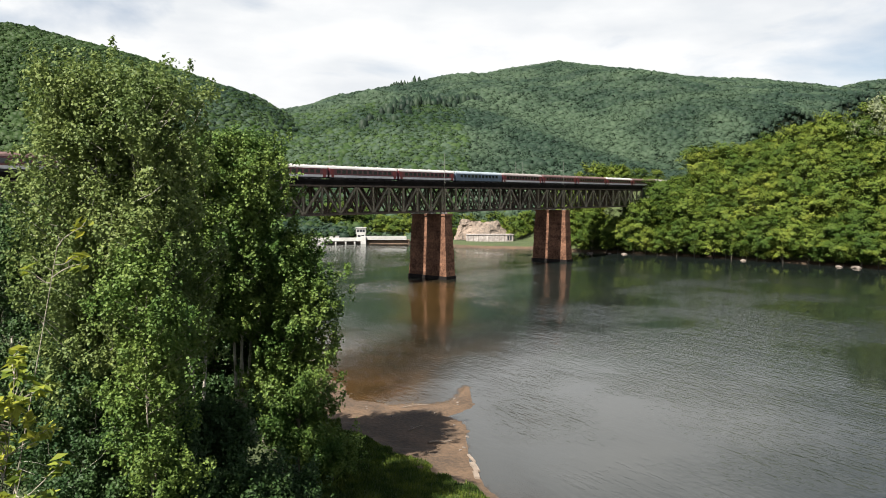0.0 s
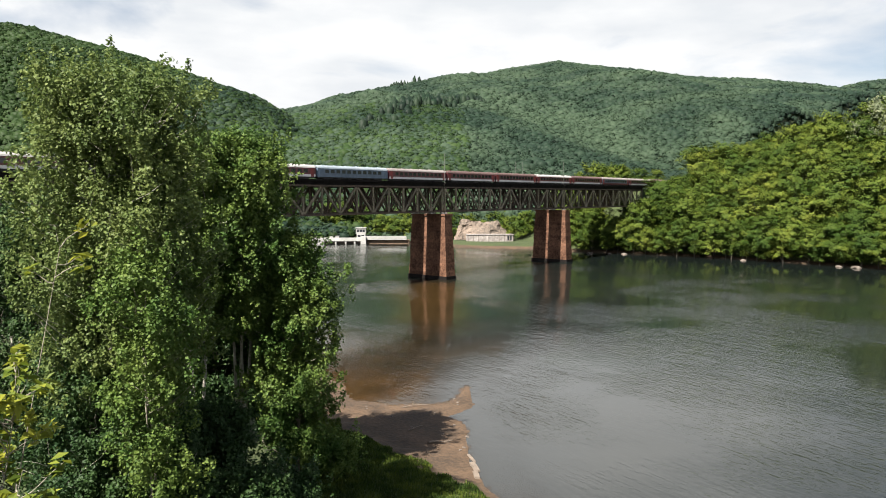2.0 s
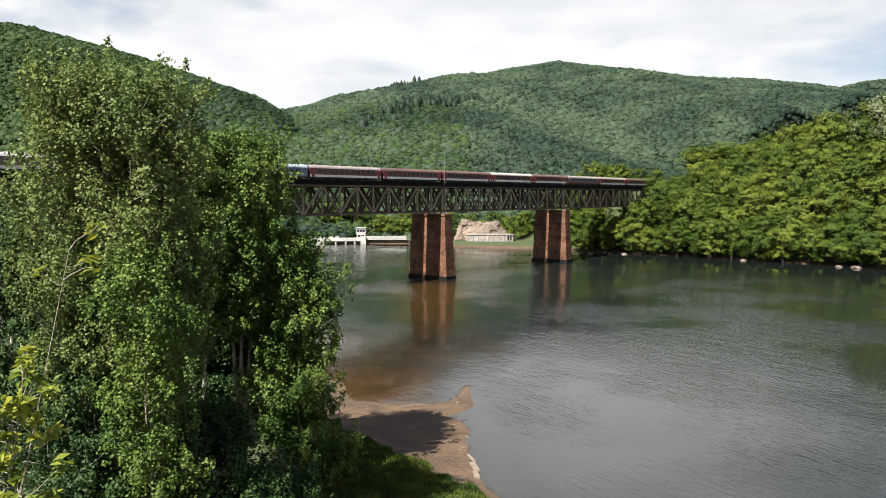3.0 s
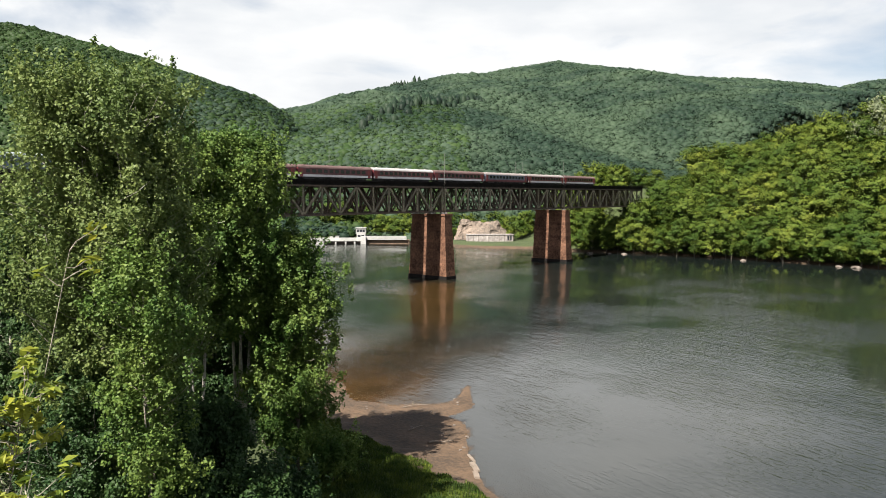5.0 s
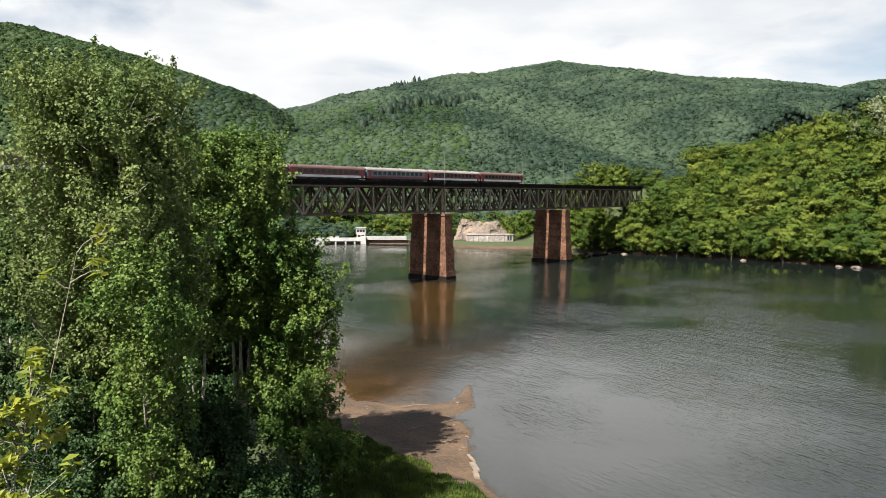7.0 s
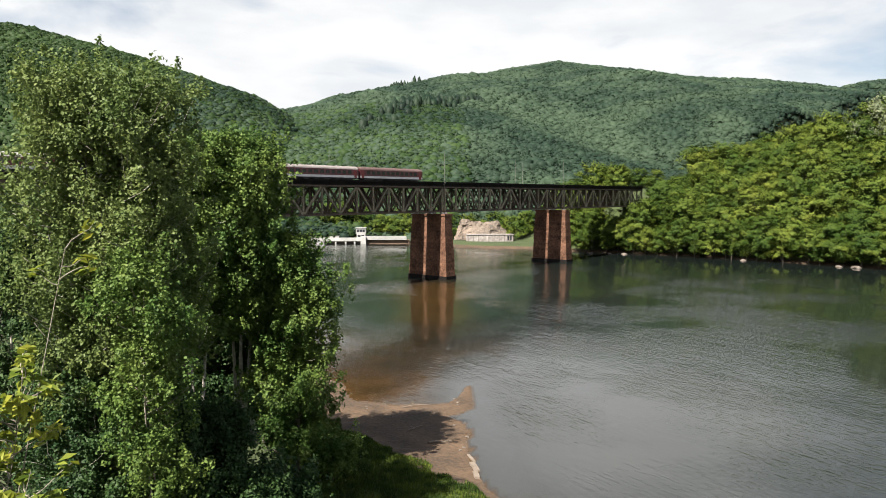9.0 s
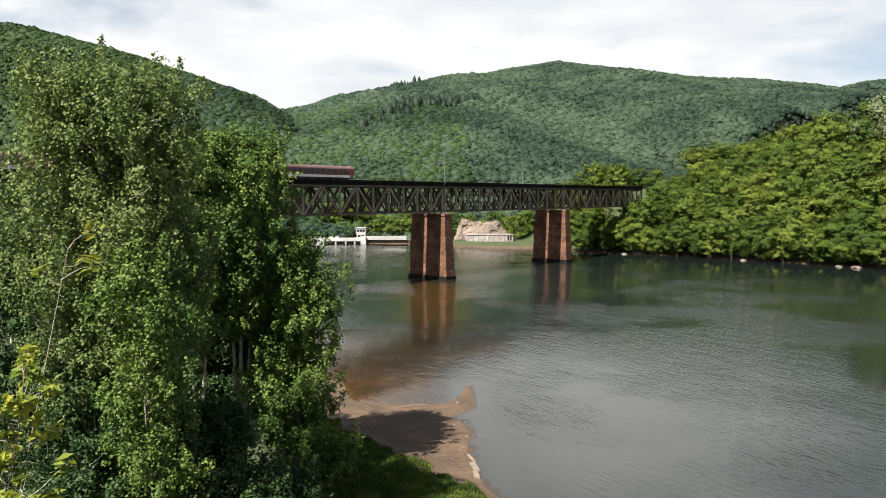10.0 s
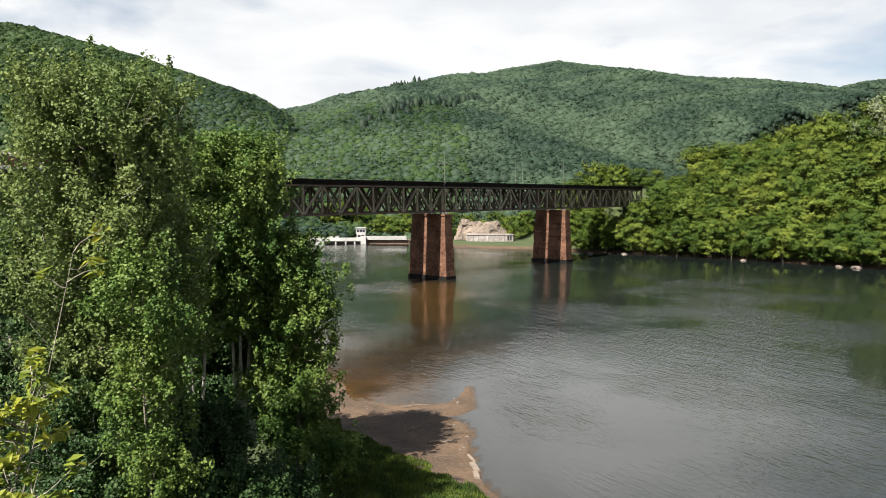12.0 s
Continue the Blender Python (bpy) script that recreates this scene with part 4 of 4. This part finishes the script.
def build_train():
    train = new("passenger_train")
    tagged(train, "long passenger train of red, white and blue coaches crossing the bridge", "train")
    red = coach_meshes(COACH_RED, COACH_WHITE, ROOF_WHITE, COACH_BRIGHT, 10)
    grey = coach_meshes(COACH_RED, COACH_WHITE, ROOF_GREY, COACH_BRIGHT, 10)
    brown = coach_meshes(COACH_RED, COACH_WHITE, ROOF_BROWN, COACH_BRIGHT, 10)
    blue = coach_meshes(COACH_BLUE, COACH_BLUE, ROOF_BLUE, COACH_BLUE, 10)
    teal = coach_meshes(COACH_TEAL, COACH_RED, ROOF_GREY, COACH_BRIGHT, 10)
    names = {id(red): "red and white coach with a white roof", id(grey): "red and white coach with a grey roof", id(brown): "red and white coach with a sooty brown roof",
             id(blue): "pale blue sleeping coach", id(teal): "grey-blue coach with a dark red band"}
    order = [red, brown, blue, red, red, red, blue, grey, brown, brown, red, brown, teal, grey, brown]
    for i, kit in enumerate(order):
        coach = new("coach")
        coach.parent = train
        coach.matrix_basis = pose((i + 0.5) * COACH, 0, 0)
        tagged(coach, names[id(kit)])
        for key in ("body", "roof", "band", "underframe"):
            part(key, kit[key], coach)
        for x in (-9.2, 9.2):
            part("bogie", kit["bogie"], coach, m=pose(x, 0, 0))
        for x in (-11.7, 11.7):
            part("door", kit["door"], coach, m=pose(x, 0, 0))
        part("gangway", kit["gangway"], coach, m=pose(COACH / 2, 0, 0))
        for w in range(11):
            part("window", kit["window"], coach, m=pose(-9.6 + w * 1.92, 0, 0))
    return train, len(order)


# ---- the weir and the quarry at the lake's end ----
def build_dam():
    dam = new("weir")
    dam.matrix_basis = pose(-70, 377.0, 0, 0, 0, 1.0)
    tagged(dam, "low white concrete weir with gates across the lake", "dam")
    part("wall", Shape().box((-12, 0, -4), (27.5, 6, 1.4)).mesh("wall", STEEL), dam, "dark weir gates")
    part("walkway", Shape().box((-14, -1.4, 1.4), (27.5, 6, 2.7)).box((-14, -1.2, 2.7), (27.5, -1.05, 3.3)).mesh("walkway", CONCRETE), dam, "white concrete walkway")
    part("end_block", Shape().box((-14, -1.2, -4), (6.8, 0.0, 1.4)).mesh("end_block", CONCRETE), dam, "white concrete end block")
    for x in (12.9, 18.2, 23.0):
        part("gate_pier", Shape().box((x - 0.4, -1.2, -4), (x + 0.4, 0.0, 1.4)).mesh("gate_pier", CONCRETE), dam)
    part("spillway", Shape().box((29.5, 0, -4), (52.0, 5, 2.0), (1, 0.7)).mesh("spillway", MUD), dam, "brown sloping spillway wall")
    part("parapet", Shape().box((29.0, -0.6, 2.0), (50.5, 5, 2.7)).box((29.0, -0.8, 3.1), (50.5, -0.5, 4.1)).box((29.0, 0.5, 2.7), (50.5, 0.8, 3.6)).mesh("parapet", CONCRETE), dam, "white parapet")
    part("abutment", Shape().box((26.2, -1.8, -4), (29.0, 6, 3.9)).mesh("abutment", CONCRETE), dam, "white abutment block")
    house = new("gatehouse")
    house.matrix_basis = pose(-46.6, 379.0, 2.7)
    tagged(house, "small white two-storey gatehouse on the weir", "gatehouse")
    part("wall", Shape().box((0.4, 0, 0), (5.0, 4.0, 2.6)).mesh("wall", CONCRETE), house)
    part("upper_wall", Shape().box((0, 0.2, 2.6), (5.2, 3.9, 5.4)).mesh("upper_wall", CONCRETE), house)
    part("roof", Shape().box((-0.3, -0.2, 5.4), (5.5, 4.3, 5.75)).mesh("roof", CONCRETE), house, "flat white roof slab")
    for x in (0.5, 2.0, 3.5):
        part("window", Shape().box((x, 0.13, 3.4), (x + 1.2, 0.4, 4.7)).mesh("window", GLASS), house)
    for x in (1.0, 2.9):
        part("window", Shape().box((x, -0.06, 0.8), (x + 1.4, 0.2, 1.9)).mesh("window", GLASS), house)


def build_dam_fittings():
    for x, w, h in ((-60.6, 1.6, 1.0), (-57.6, 2.0, 1.2)):
        box = new("valve_box")
        box.matrix_basis = pose(x, 378.6, 2.7)
        tagged(box, "small white valve box on the weir walkway", "box", "boxes on the weir")
        part("body", Shape().box((0, 0, 0), (w, 1.4, h), (0.96, 0.96)).mesh("body", CONCRETE), box)
        part("lid", Shape().box((-0.1, -0.1, h), (w + 0.1, 1.5, h + 0.12)).mesh("lid", CONCRETE), box)
    lamp = new("lamp_post")
    lamp.matrix_basis = pose(-58.6, 380.4, 2.7)
    tagged(lamp, "slim grey lamp post on the weir", "lamp post")
    part("pole", Shape().tube([(0, 0, 0), (0, 0, 4.6)], [0.08, 0.05], 6).mesh("pole", MAST_GREY), lamp)
    part("head", Shape().box((-0.5, -0.12, 4.55), (0.1, 0.12, 4.72)).mesh("head", MAST_GREY), lamp)


def build_quarry():
    rng = np.random.default_rng(31)
    face = new("rock_face")
    tagged(face, "bare pale quarried rock face above the shore", "rock")
    n, m = 40, 16
    u, v = np.meshgrid(np.linspace(0, 1, n), np.linspace(0, 1, m))
    x = 6 + u * 33
    tall = (11.5 + fbm(x, x * 0, 9, 15, 4) * 2.2) * np.clip(np.minimum(u * 9, (1 - u) * 3.5), 0.12, 1)
    z = 2.0 + v * tall
    y = 377 + v * 6 + fbm(x * 1.0, z * 1.0, 5, 12, 5) * 1.9
    i = np.arange(n * m).reshape(m, n)
    f = np.stack([i[:-1, :-1], i[:-1, 1:], i[1:, 1:], i[1:, :-1]], -1).reshape(-1, 4)
    part("cliff", mesh_of("cliff", np.stack([x, y, z], -1).reshape(-1, 3), f, ROCK), face)
    wall = new("white_shed")
    wall.matrix_basis = pose(12.5, 366, 2.3, 0, 0, 4)
    tagged(wall, "long low white shed below the rock face", "shed")
    part("wall", Shape().box((0, 0, -3), (24, 5, 3.0)).mesh("wall", SHED_WALL), wall)
    part("roof", Shape().box((-0.3, -0.3, 3.0), (24.3, 5.3, 3.25)).mesh("roof", SHED_WALL), wall)
    for k in range(9):
        part("pilaster", Shape().box((0.3 + k * 2.7, -0.15, -3), (0.7 + k * 2.7, 0.0, 3.0)).mesh("pilaster", CONCRETE_DARK), wall)
    part("door", Shape().box((21, -0.1, 0.1), (23.2, 0.1, 2.5)).mesh("door", GLASS), wall)


# ---- near trees ----
def build_near_trees():
    rng = np.random.default_rng(41)
    made = []
    spec = [  # x, y, top, crown bottom above ground, spread, profile, limbs, leaf, material, bark, trunks, label
        ("poplar", -18.9, 40.0, 31.0, 8.0, 4.5, FULL, 420, 0.205, LEAF_POPLAR, BARK_PALE, 5, 0.036, "tall poplar with pale trunks and wind-turned grey-green leaves"),
        ("poplar", -17.5, 60.0, 29.2, 12.0, 3.9, BROAD, 350, 0.25, LEAF_OAK, BARK_PALE, 4, 0.035, "upright leafy tree with fresh green leaves beside the shore"),
        ("shore_tree", -12.8, 60.5, 21.4, 0.8, 3.3, TALL, 240, 0.25, LEAF_OAK, BARK, 2, 0.03, "dark green bushy tree at the water's edge"),
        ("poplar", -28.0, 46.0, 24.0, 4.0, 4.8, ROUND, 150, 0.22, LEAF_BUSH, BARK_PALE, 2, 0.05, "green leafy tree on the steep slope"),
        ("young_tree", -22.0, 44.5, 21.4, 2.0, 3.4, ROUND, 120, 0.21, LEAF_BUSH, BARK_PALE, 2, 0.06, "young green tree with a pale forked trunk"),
        ("young_tree", -15.4, 35.5, 22.0, 4.5, 2.2, ROUND, 75, 0.19, LEAF_OAK, BARK, 2, 0.03, "slender young tree with a pale trunk and yellowish-green leaves"),
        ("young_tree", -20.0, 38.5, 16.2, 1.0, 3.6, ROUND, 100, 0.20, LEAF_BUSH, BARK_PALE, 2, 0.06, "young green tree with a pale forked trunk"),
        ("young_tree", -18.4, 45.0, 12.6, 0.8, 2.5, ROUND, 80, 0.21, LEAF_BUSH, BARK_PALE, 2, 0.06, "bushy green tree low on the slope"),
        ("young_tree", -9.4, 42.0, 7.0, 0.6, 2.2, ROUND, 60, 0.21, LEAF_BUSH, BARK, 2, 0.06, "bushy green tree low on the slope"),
        ("poplar", -20.6, 57.5, 29.0, 11.0, 4.0, BROAD, 280, 0.24, LEAF_OAK, BARK_PALE, 3, 0.05, "leafy green tree between the taller poplars"),
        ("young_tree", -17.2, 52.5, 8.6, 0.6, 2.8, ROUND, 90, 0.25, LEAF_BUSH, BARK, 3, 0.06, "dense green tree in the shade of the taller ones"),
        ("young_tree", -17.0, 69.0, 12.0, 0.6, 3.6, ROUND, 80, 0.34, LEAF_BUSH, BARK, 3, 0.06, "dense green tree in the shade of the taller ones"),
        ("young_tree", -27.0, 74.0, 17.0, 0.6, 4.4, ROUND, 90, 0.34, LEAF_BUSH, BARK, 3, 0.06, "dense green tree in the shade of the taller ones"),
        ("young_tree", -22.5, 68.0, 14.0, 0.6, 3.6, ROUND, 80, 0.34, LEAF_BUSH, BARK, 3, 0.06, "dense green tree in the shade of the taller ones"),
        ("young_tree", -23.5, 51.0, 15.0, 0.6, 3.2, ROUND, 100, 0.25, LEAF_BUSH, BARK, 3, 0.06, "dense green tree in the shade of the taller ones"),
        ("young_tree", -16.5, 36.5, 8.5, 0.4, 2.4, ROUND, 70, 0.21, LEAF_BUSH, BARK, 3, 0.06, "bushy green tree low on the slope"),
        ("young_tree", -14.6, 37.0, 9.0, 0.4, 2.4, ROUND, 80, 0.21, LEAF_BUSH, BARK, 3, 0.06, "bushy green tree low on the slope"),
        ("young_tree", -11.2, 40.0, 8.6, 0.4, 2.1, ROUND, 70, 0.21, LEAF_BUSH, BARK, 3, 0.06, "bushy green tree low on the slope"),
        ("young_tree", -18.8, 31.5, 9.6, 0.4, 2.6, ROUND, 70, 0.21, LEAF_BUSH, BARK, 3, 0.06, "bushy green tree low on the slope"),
        ("shrub", -9.3, 60.0, 3.1, 0.2, 1.5, ROUND, 26, 0.22, LEAF_OAK, BARK, 3, 0.07, "low green shrub on the shore"),
    ]
    for name, x, y, topz, bottom, spread, profile, limbs, leaf, leaf_mat, bark, trunks, lean, label in spec:
        g = float(height(np.array([x]), np.array([y]))[0])
        t = tree_thing(name, topz - g, bottom, spread, profile, limbs, 7.0, 50, leaf * 0.9, leaf_mat, bark, rng, trunks, 0.75, 0.72, 0.06 if topz - g < 8 else 0.1 if spread < 2.5 else 0.2, 0.3, lean)
        t.matrix_basis = pose(x, y, g)
        tagged(t, label, "shrub" if name == "shrub" else "tree", "trees on the near bank")
        made.append((t, x, y, g))
    return made


def build_undergrowth():
    """Leafy scrub that closes the far bank down to the water."""
    rng = np.random.default_rng(51)
    x, y = scatter(50, 330, 120, 430, 0.85, 52)
    d = shore_distance(x, y)
    ok = (d > 9.5) & (d < 30) & (x + 0.15 * y > 101) & (np.abs(x) < 0.72 * y + 14)
    x, y = x[ok], y[ok]
    c = np.stack([x, y, np.maximum(height(x, y), 0) + rng.uniform(0.2, 2.8, len(x))], -1)
    ob = new("bank_undergrowth", leaf_mesh("bank_undergrowth", c, 0.7, LEAF_BANK, rng))
    tagged(ob, "leafy green scrub covering the far bank", "undergrowth", kind="stuff")


def build_grass():
    rng = np.random.default_rng(61)
    n = 110000
    x, y = rng.uniform(-14, 7, n), rng.uniform(46, 82, n)
    z = height(x, y)
    ok = (z + 0.25 * fbm(x, y, 3, 9, 3) > 0.78) & (shore_distance(x, y) > 1.2)
    c = np.stack([x, y, z], -1)[ok]
    n = len(c)
    turn, tall = rng.uniform(0, 6.28, n), rng.uniform(0.10, 0.34, n)[:, None]
    side = np.stack([np.cos(turn), np.sin(turn), 0 * turn], -1) * 0.035
    tip = c + np.concatenate([rng.normal(size=(n, 2)) * 0.16, np.ones((n, 1))], 1) * tall
    v = np.stack([c - side, c + side, tip + side * 0.3, tip - side * 0.3], 1)
    ob = new("shore_grass", mesh_of("shore_grass", v.reshape(-1, 3), np.arange(4 * n).reshape(n, 4), GRASS))
    tagged(ob, "tufts of fresh green grass on the shore", "grass", kind="stuff")


def build_sapling(base, tip, low, count, seed, per=12):
    """A thin shoot close to the camera with large yellowish leaves on bare twigs; low: where on the stem they begin."""
    rng = np.random.default_rng(seed)
    root = new("sapling")
    root.matrix_basis = pose(*base)
    tagged(root, "young shoot with large yellow-green leaves near the viewpoint", "sapling", "saplings by the viewpoint")
    wood = Shape()
    stem = curve_points((0, 0, 0), np.subtract(tip, base), 0.10, 9, rng)
    wood.tube(stem, np.linspace(0.011, 0.003, 9), 6)
    c, o = [], []
    for k in range(count):
        s = stem[0] + (stem[-1] - stem[0]) * rng.uniform(low, 1.0)
        a, reach = rng.uniform(0, 6.28), rng.uniform(0.15, 0.42)
        e = s + np.array([math.cos(a) * reach, math.sin(a) * reach, rng.uniform(0.05, 0.3)])
        wood.tube(curve_points(s, e, 0.03, 5, rng), np.linspace(0.006, 0.003, 5), 5)
        for j in range(per):
            w = rng.normal(size=3) * 0.6 + (e - s)
            w[2] *= 0.5
            w /= np.linalg.norm(w)
            c.append(e + (s - e) * rng.uniform(0, 0.35) + w * 0.07)
            o.append(w)
    part("stem", wood.mesh("stem", BARK, True), root)
    part("leaves", leaf_mesh("leaves", np.array(c), 0.14, LEAF_YOUNG, rng, outward=np.array(o) * 0.3, up=1.0, wide=0.25), root)
    return root


def stone_mesh(rng, name):
    bm = bmesh.new()
    bmesh.ops.create_icosphere(bm, subdivisions=2, radius=1)
    for q in bm.verts:
        q.co *= 1 + 0.35 * noise.noise(q.co * 1.3 + Vector((rng.uniform(0, 90), 0, 0)))
    me = bpy.data.meshes.new(name)
    bm.to_mesh(me)
    bm.free()
    me.materials.append(PEBBLE)
    return me


def build_shore_clutter():
    """Stones, driftwood and a pale slab on the mud; boulders along the far waterline."""
    rng = np.random.default_rng(81)
    shapes = [stone_mesh(rng, "stone") for _ in range(4)]
    spots = [(-8.0, 86.6), (-7.2, 86.9), (-6.6, 86.5), (-5.2, 86.7), (-3.9, 87.0), (-3.1, 87.6), (-1.6, 88.1), (0.2, 87.3), (1.6, 88.0), (2.2, 86.0), (-12.6, 92.5), (-11.9, 90.4), (-14.0, 95.0),
             (-3.4, 76.2), (-3.0, 75.6), (0.3, 74.2), (2.0, 70.4), (2.2, 69.6), (2.7, 74.5), (2.9, 79.0), (-6.0, 80.0), (-1.0, 82.0), (-9.0, 83.5), (1.2, 77.5), (-4.4, 84.2)]
    for x, y in spots:
        for _ in range(2):
            px, py, s = x + rng.normal() * 0.3, y + rng.normal() * 0.5, rng.uniform(0.05, 0.14)
            ob = new("stone", shapes[int(rng.integers(0, 4))])
            z = float(height(np.array([px]), np.array([py]))[0])
            ob.matrix_basis = pose(px, py, z + s * 0.2, 0, 0, rng.uniform(0, 360)) @ Matrix.Diagonal((s * 1.4, s, s * 0.7, 1))
            tagged(ob, "small pale stone lying on the brown mud", "stone", "stones on the mud")
    for x, y, s in ((62, 309.5, 1.5), (70, 306.5, 1.0), (76, 305.0, 1.4), (115, 274.4, 1.6), (139, 249.8, 1.5), (143, 246.0, 2.0)):
        ob = new("boulder", shapes[int(rng.integers(0, 4))])
        s *= 0.7
        ob.matrix_basis = pose(x + 3.2, y + 3.6, 0.1, 0, 0, rng.uniform(0, 360)) @ Matrix.Diagonal((s * 1.5, s, s * 0.55, 1))
        tagged(ob, "pale boulder at the waterline of the wooded bank", "boulder", "boulders at the waterline")
    for x0, y0, x1, y1, rad, label in ((-16.2, 96.4, -14.6, 96.8, 0.10, "bleached driftwood branch on the mud"), (-3.8, 74.6, -2.2, 76.6, 0.08, "bleached driftwood branch on the mud"), (-1.5, 71.0, 1.0, 72.4, 0.13, "grey driftwood log by the grass"),
                                       (-5.0, 84.0, -1.5, 85.4, 0.06, "thin bleached branch on the mud")):
        z0, z1 = height(np.array([x0, x1]), np.array([y0, y1]))
        log = new("driftwood", Shape().tube(curve_points((0, 0, 0), (x1 - x0, y1 - y0, z1 - z0), 0.08, 7, rng), np.linspace(rad, rad * 0.4, 7), 7).mesh("driftwood", DRIFTWOOD, True))
        log.matrix_basis = pose(x0, y0, z0 + rad * 0.6)
        tagged(log, label, "driftwood")
    # the pale slab at the water's edge, a worn strip of concrete in broken pieces
    slab = new("concrete_slab")
    slab.matrix_basis = pose(2.55, 68.6, float(height(np.array([2.6]), np.array([66.0]))[0]) + 0.06, 0, 0, -78)
    tagged(slab, "broken pale concrete slab at the water's edge", "slab")
    for k, (x0, x1, w) in enumerate(((0, 2.0, 0.25), (2.06, 4.4, 0.5), (4.46, 6.2, 0.45))):
        part("piece", Shape().box((x0, -w, -0.5), (x1, w * 0.5, 0.06), (0.9, 0.7)).mesh("piece", DRIFTWOOD), slab, m=pose(0, 0.12 * k * (k - 1.4), 0.03 * k, 2.0 * k, 1.5 - k, 5 - 6 * k))


def build_pale_tree():
    rng = np.random.default_rng(91)
    t = tree_thing("pale_tree", 12.0, 1.5, 5.0, ROUND, 30, 2.4, 40, 0.4, LEAF_PALE, BARK, rng, 1, 0.4, 1.8, 0.2, 0.5, 0.07, 0.7)
    g = float(height(np.array([199.0]), np.array([320.0]))[0])
    t.matrix_basis = grounded(199, 320, 0, (69.0 - g) / 12.5, 0.4)
    tagged(t, "pale grey-green tree standing above the wooded bank", "tree")


build_forests()
build_bridge()
for k in range(-1, 2):
    build_pier(k)
for s, o in ((0.6, 0.2), (-36, 11.5), (12 * PANEL, 0.2), (57, 11.5), (62, 11.5)):
    build_mast(s, o, 9.5)
train, coaches = build_train()
build_dam()
build_dam_fittings()
build_quarry()
bank_count = build_bank_trees()
near_trees = build_near_trees()
build_undergrowth()
build_pale_tree()
build_grass()
build_shore_clutter()
saplings = [build_sapling((-5.1, 7.0, 19.6), (-3.82, 7.0, 25.2), 0.93, 4, 71, 6), build_sapling((-4.7, 6.6, 19.8), (-4.05, 6.6, 24.1), 0.70, 26, 72), build_sapling((-4.3, 6.3, 19.9), (-3.85, 6.3, 23.2), 0.72, 16, 73)]


def motions():
    # the breeze drives the ripples slowly along the lake
    walk(water, [(float(t), pose(-0.5 + 0.085 * t, 0.2 - 0.035 * t, 0)) for t in range(0, 13, 2)])
    # the first coach of the row starts three coaches ahead of the boundary at -44.1 m, and all run left at 28 m/s, a little unevenly
    ease = (-0.4, -0.3, -1.0, -1.8, -2.1, -2.1, -1.5, -1.3, -0.8, -0.4, -0.1, 0.0, 0.0)
    rows = []
    for t in range(13):
        s = -45.3 - 4 * COACH - 27.9 * t + ease[t]
        rows.append((float(t), pose(*rail_point(s, 2.3, RAIL_Z), 0, 0, RAIL_TURN)))
    walk(train, rows)
    # wind in the trees: the tall poplar leans most
    gusts = ((0.0, 0.9), (1.5, 0.8), (2.5, 0.5), (4.0, -0.3), (5.5, -0.75), (6.5, -0.85), (8.0, -0.4), (9.5, -0.1), (10.5, 0.0), (11.2, -0.5), (12.0, -0.95))
    for k, (tree, x, y, g) in enumerate(near_trees):
        much = 1.0 if k == 0 else 0.28
        walk(tree, [(t, pose(x, y, g, 0.25 * much * math.sin(t * 2.1 + k), much * (w + 0.15 * math.sin(t * 3.0 + k * 1.7)), 0)) for t, w in gusts])
    for k, shoot in enumerate(saplings):
        m = shoot.matrix_basis.copy()
        walk(shoot, [(t, m @ pose(0, 0, 0, 0.6 * math.sin(t * 2.3 + k), 1.0 - 1.1 * w + 0.4 * math.sin(t * 3.1 + k), 0)) for t, w in gusts])


motions()
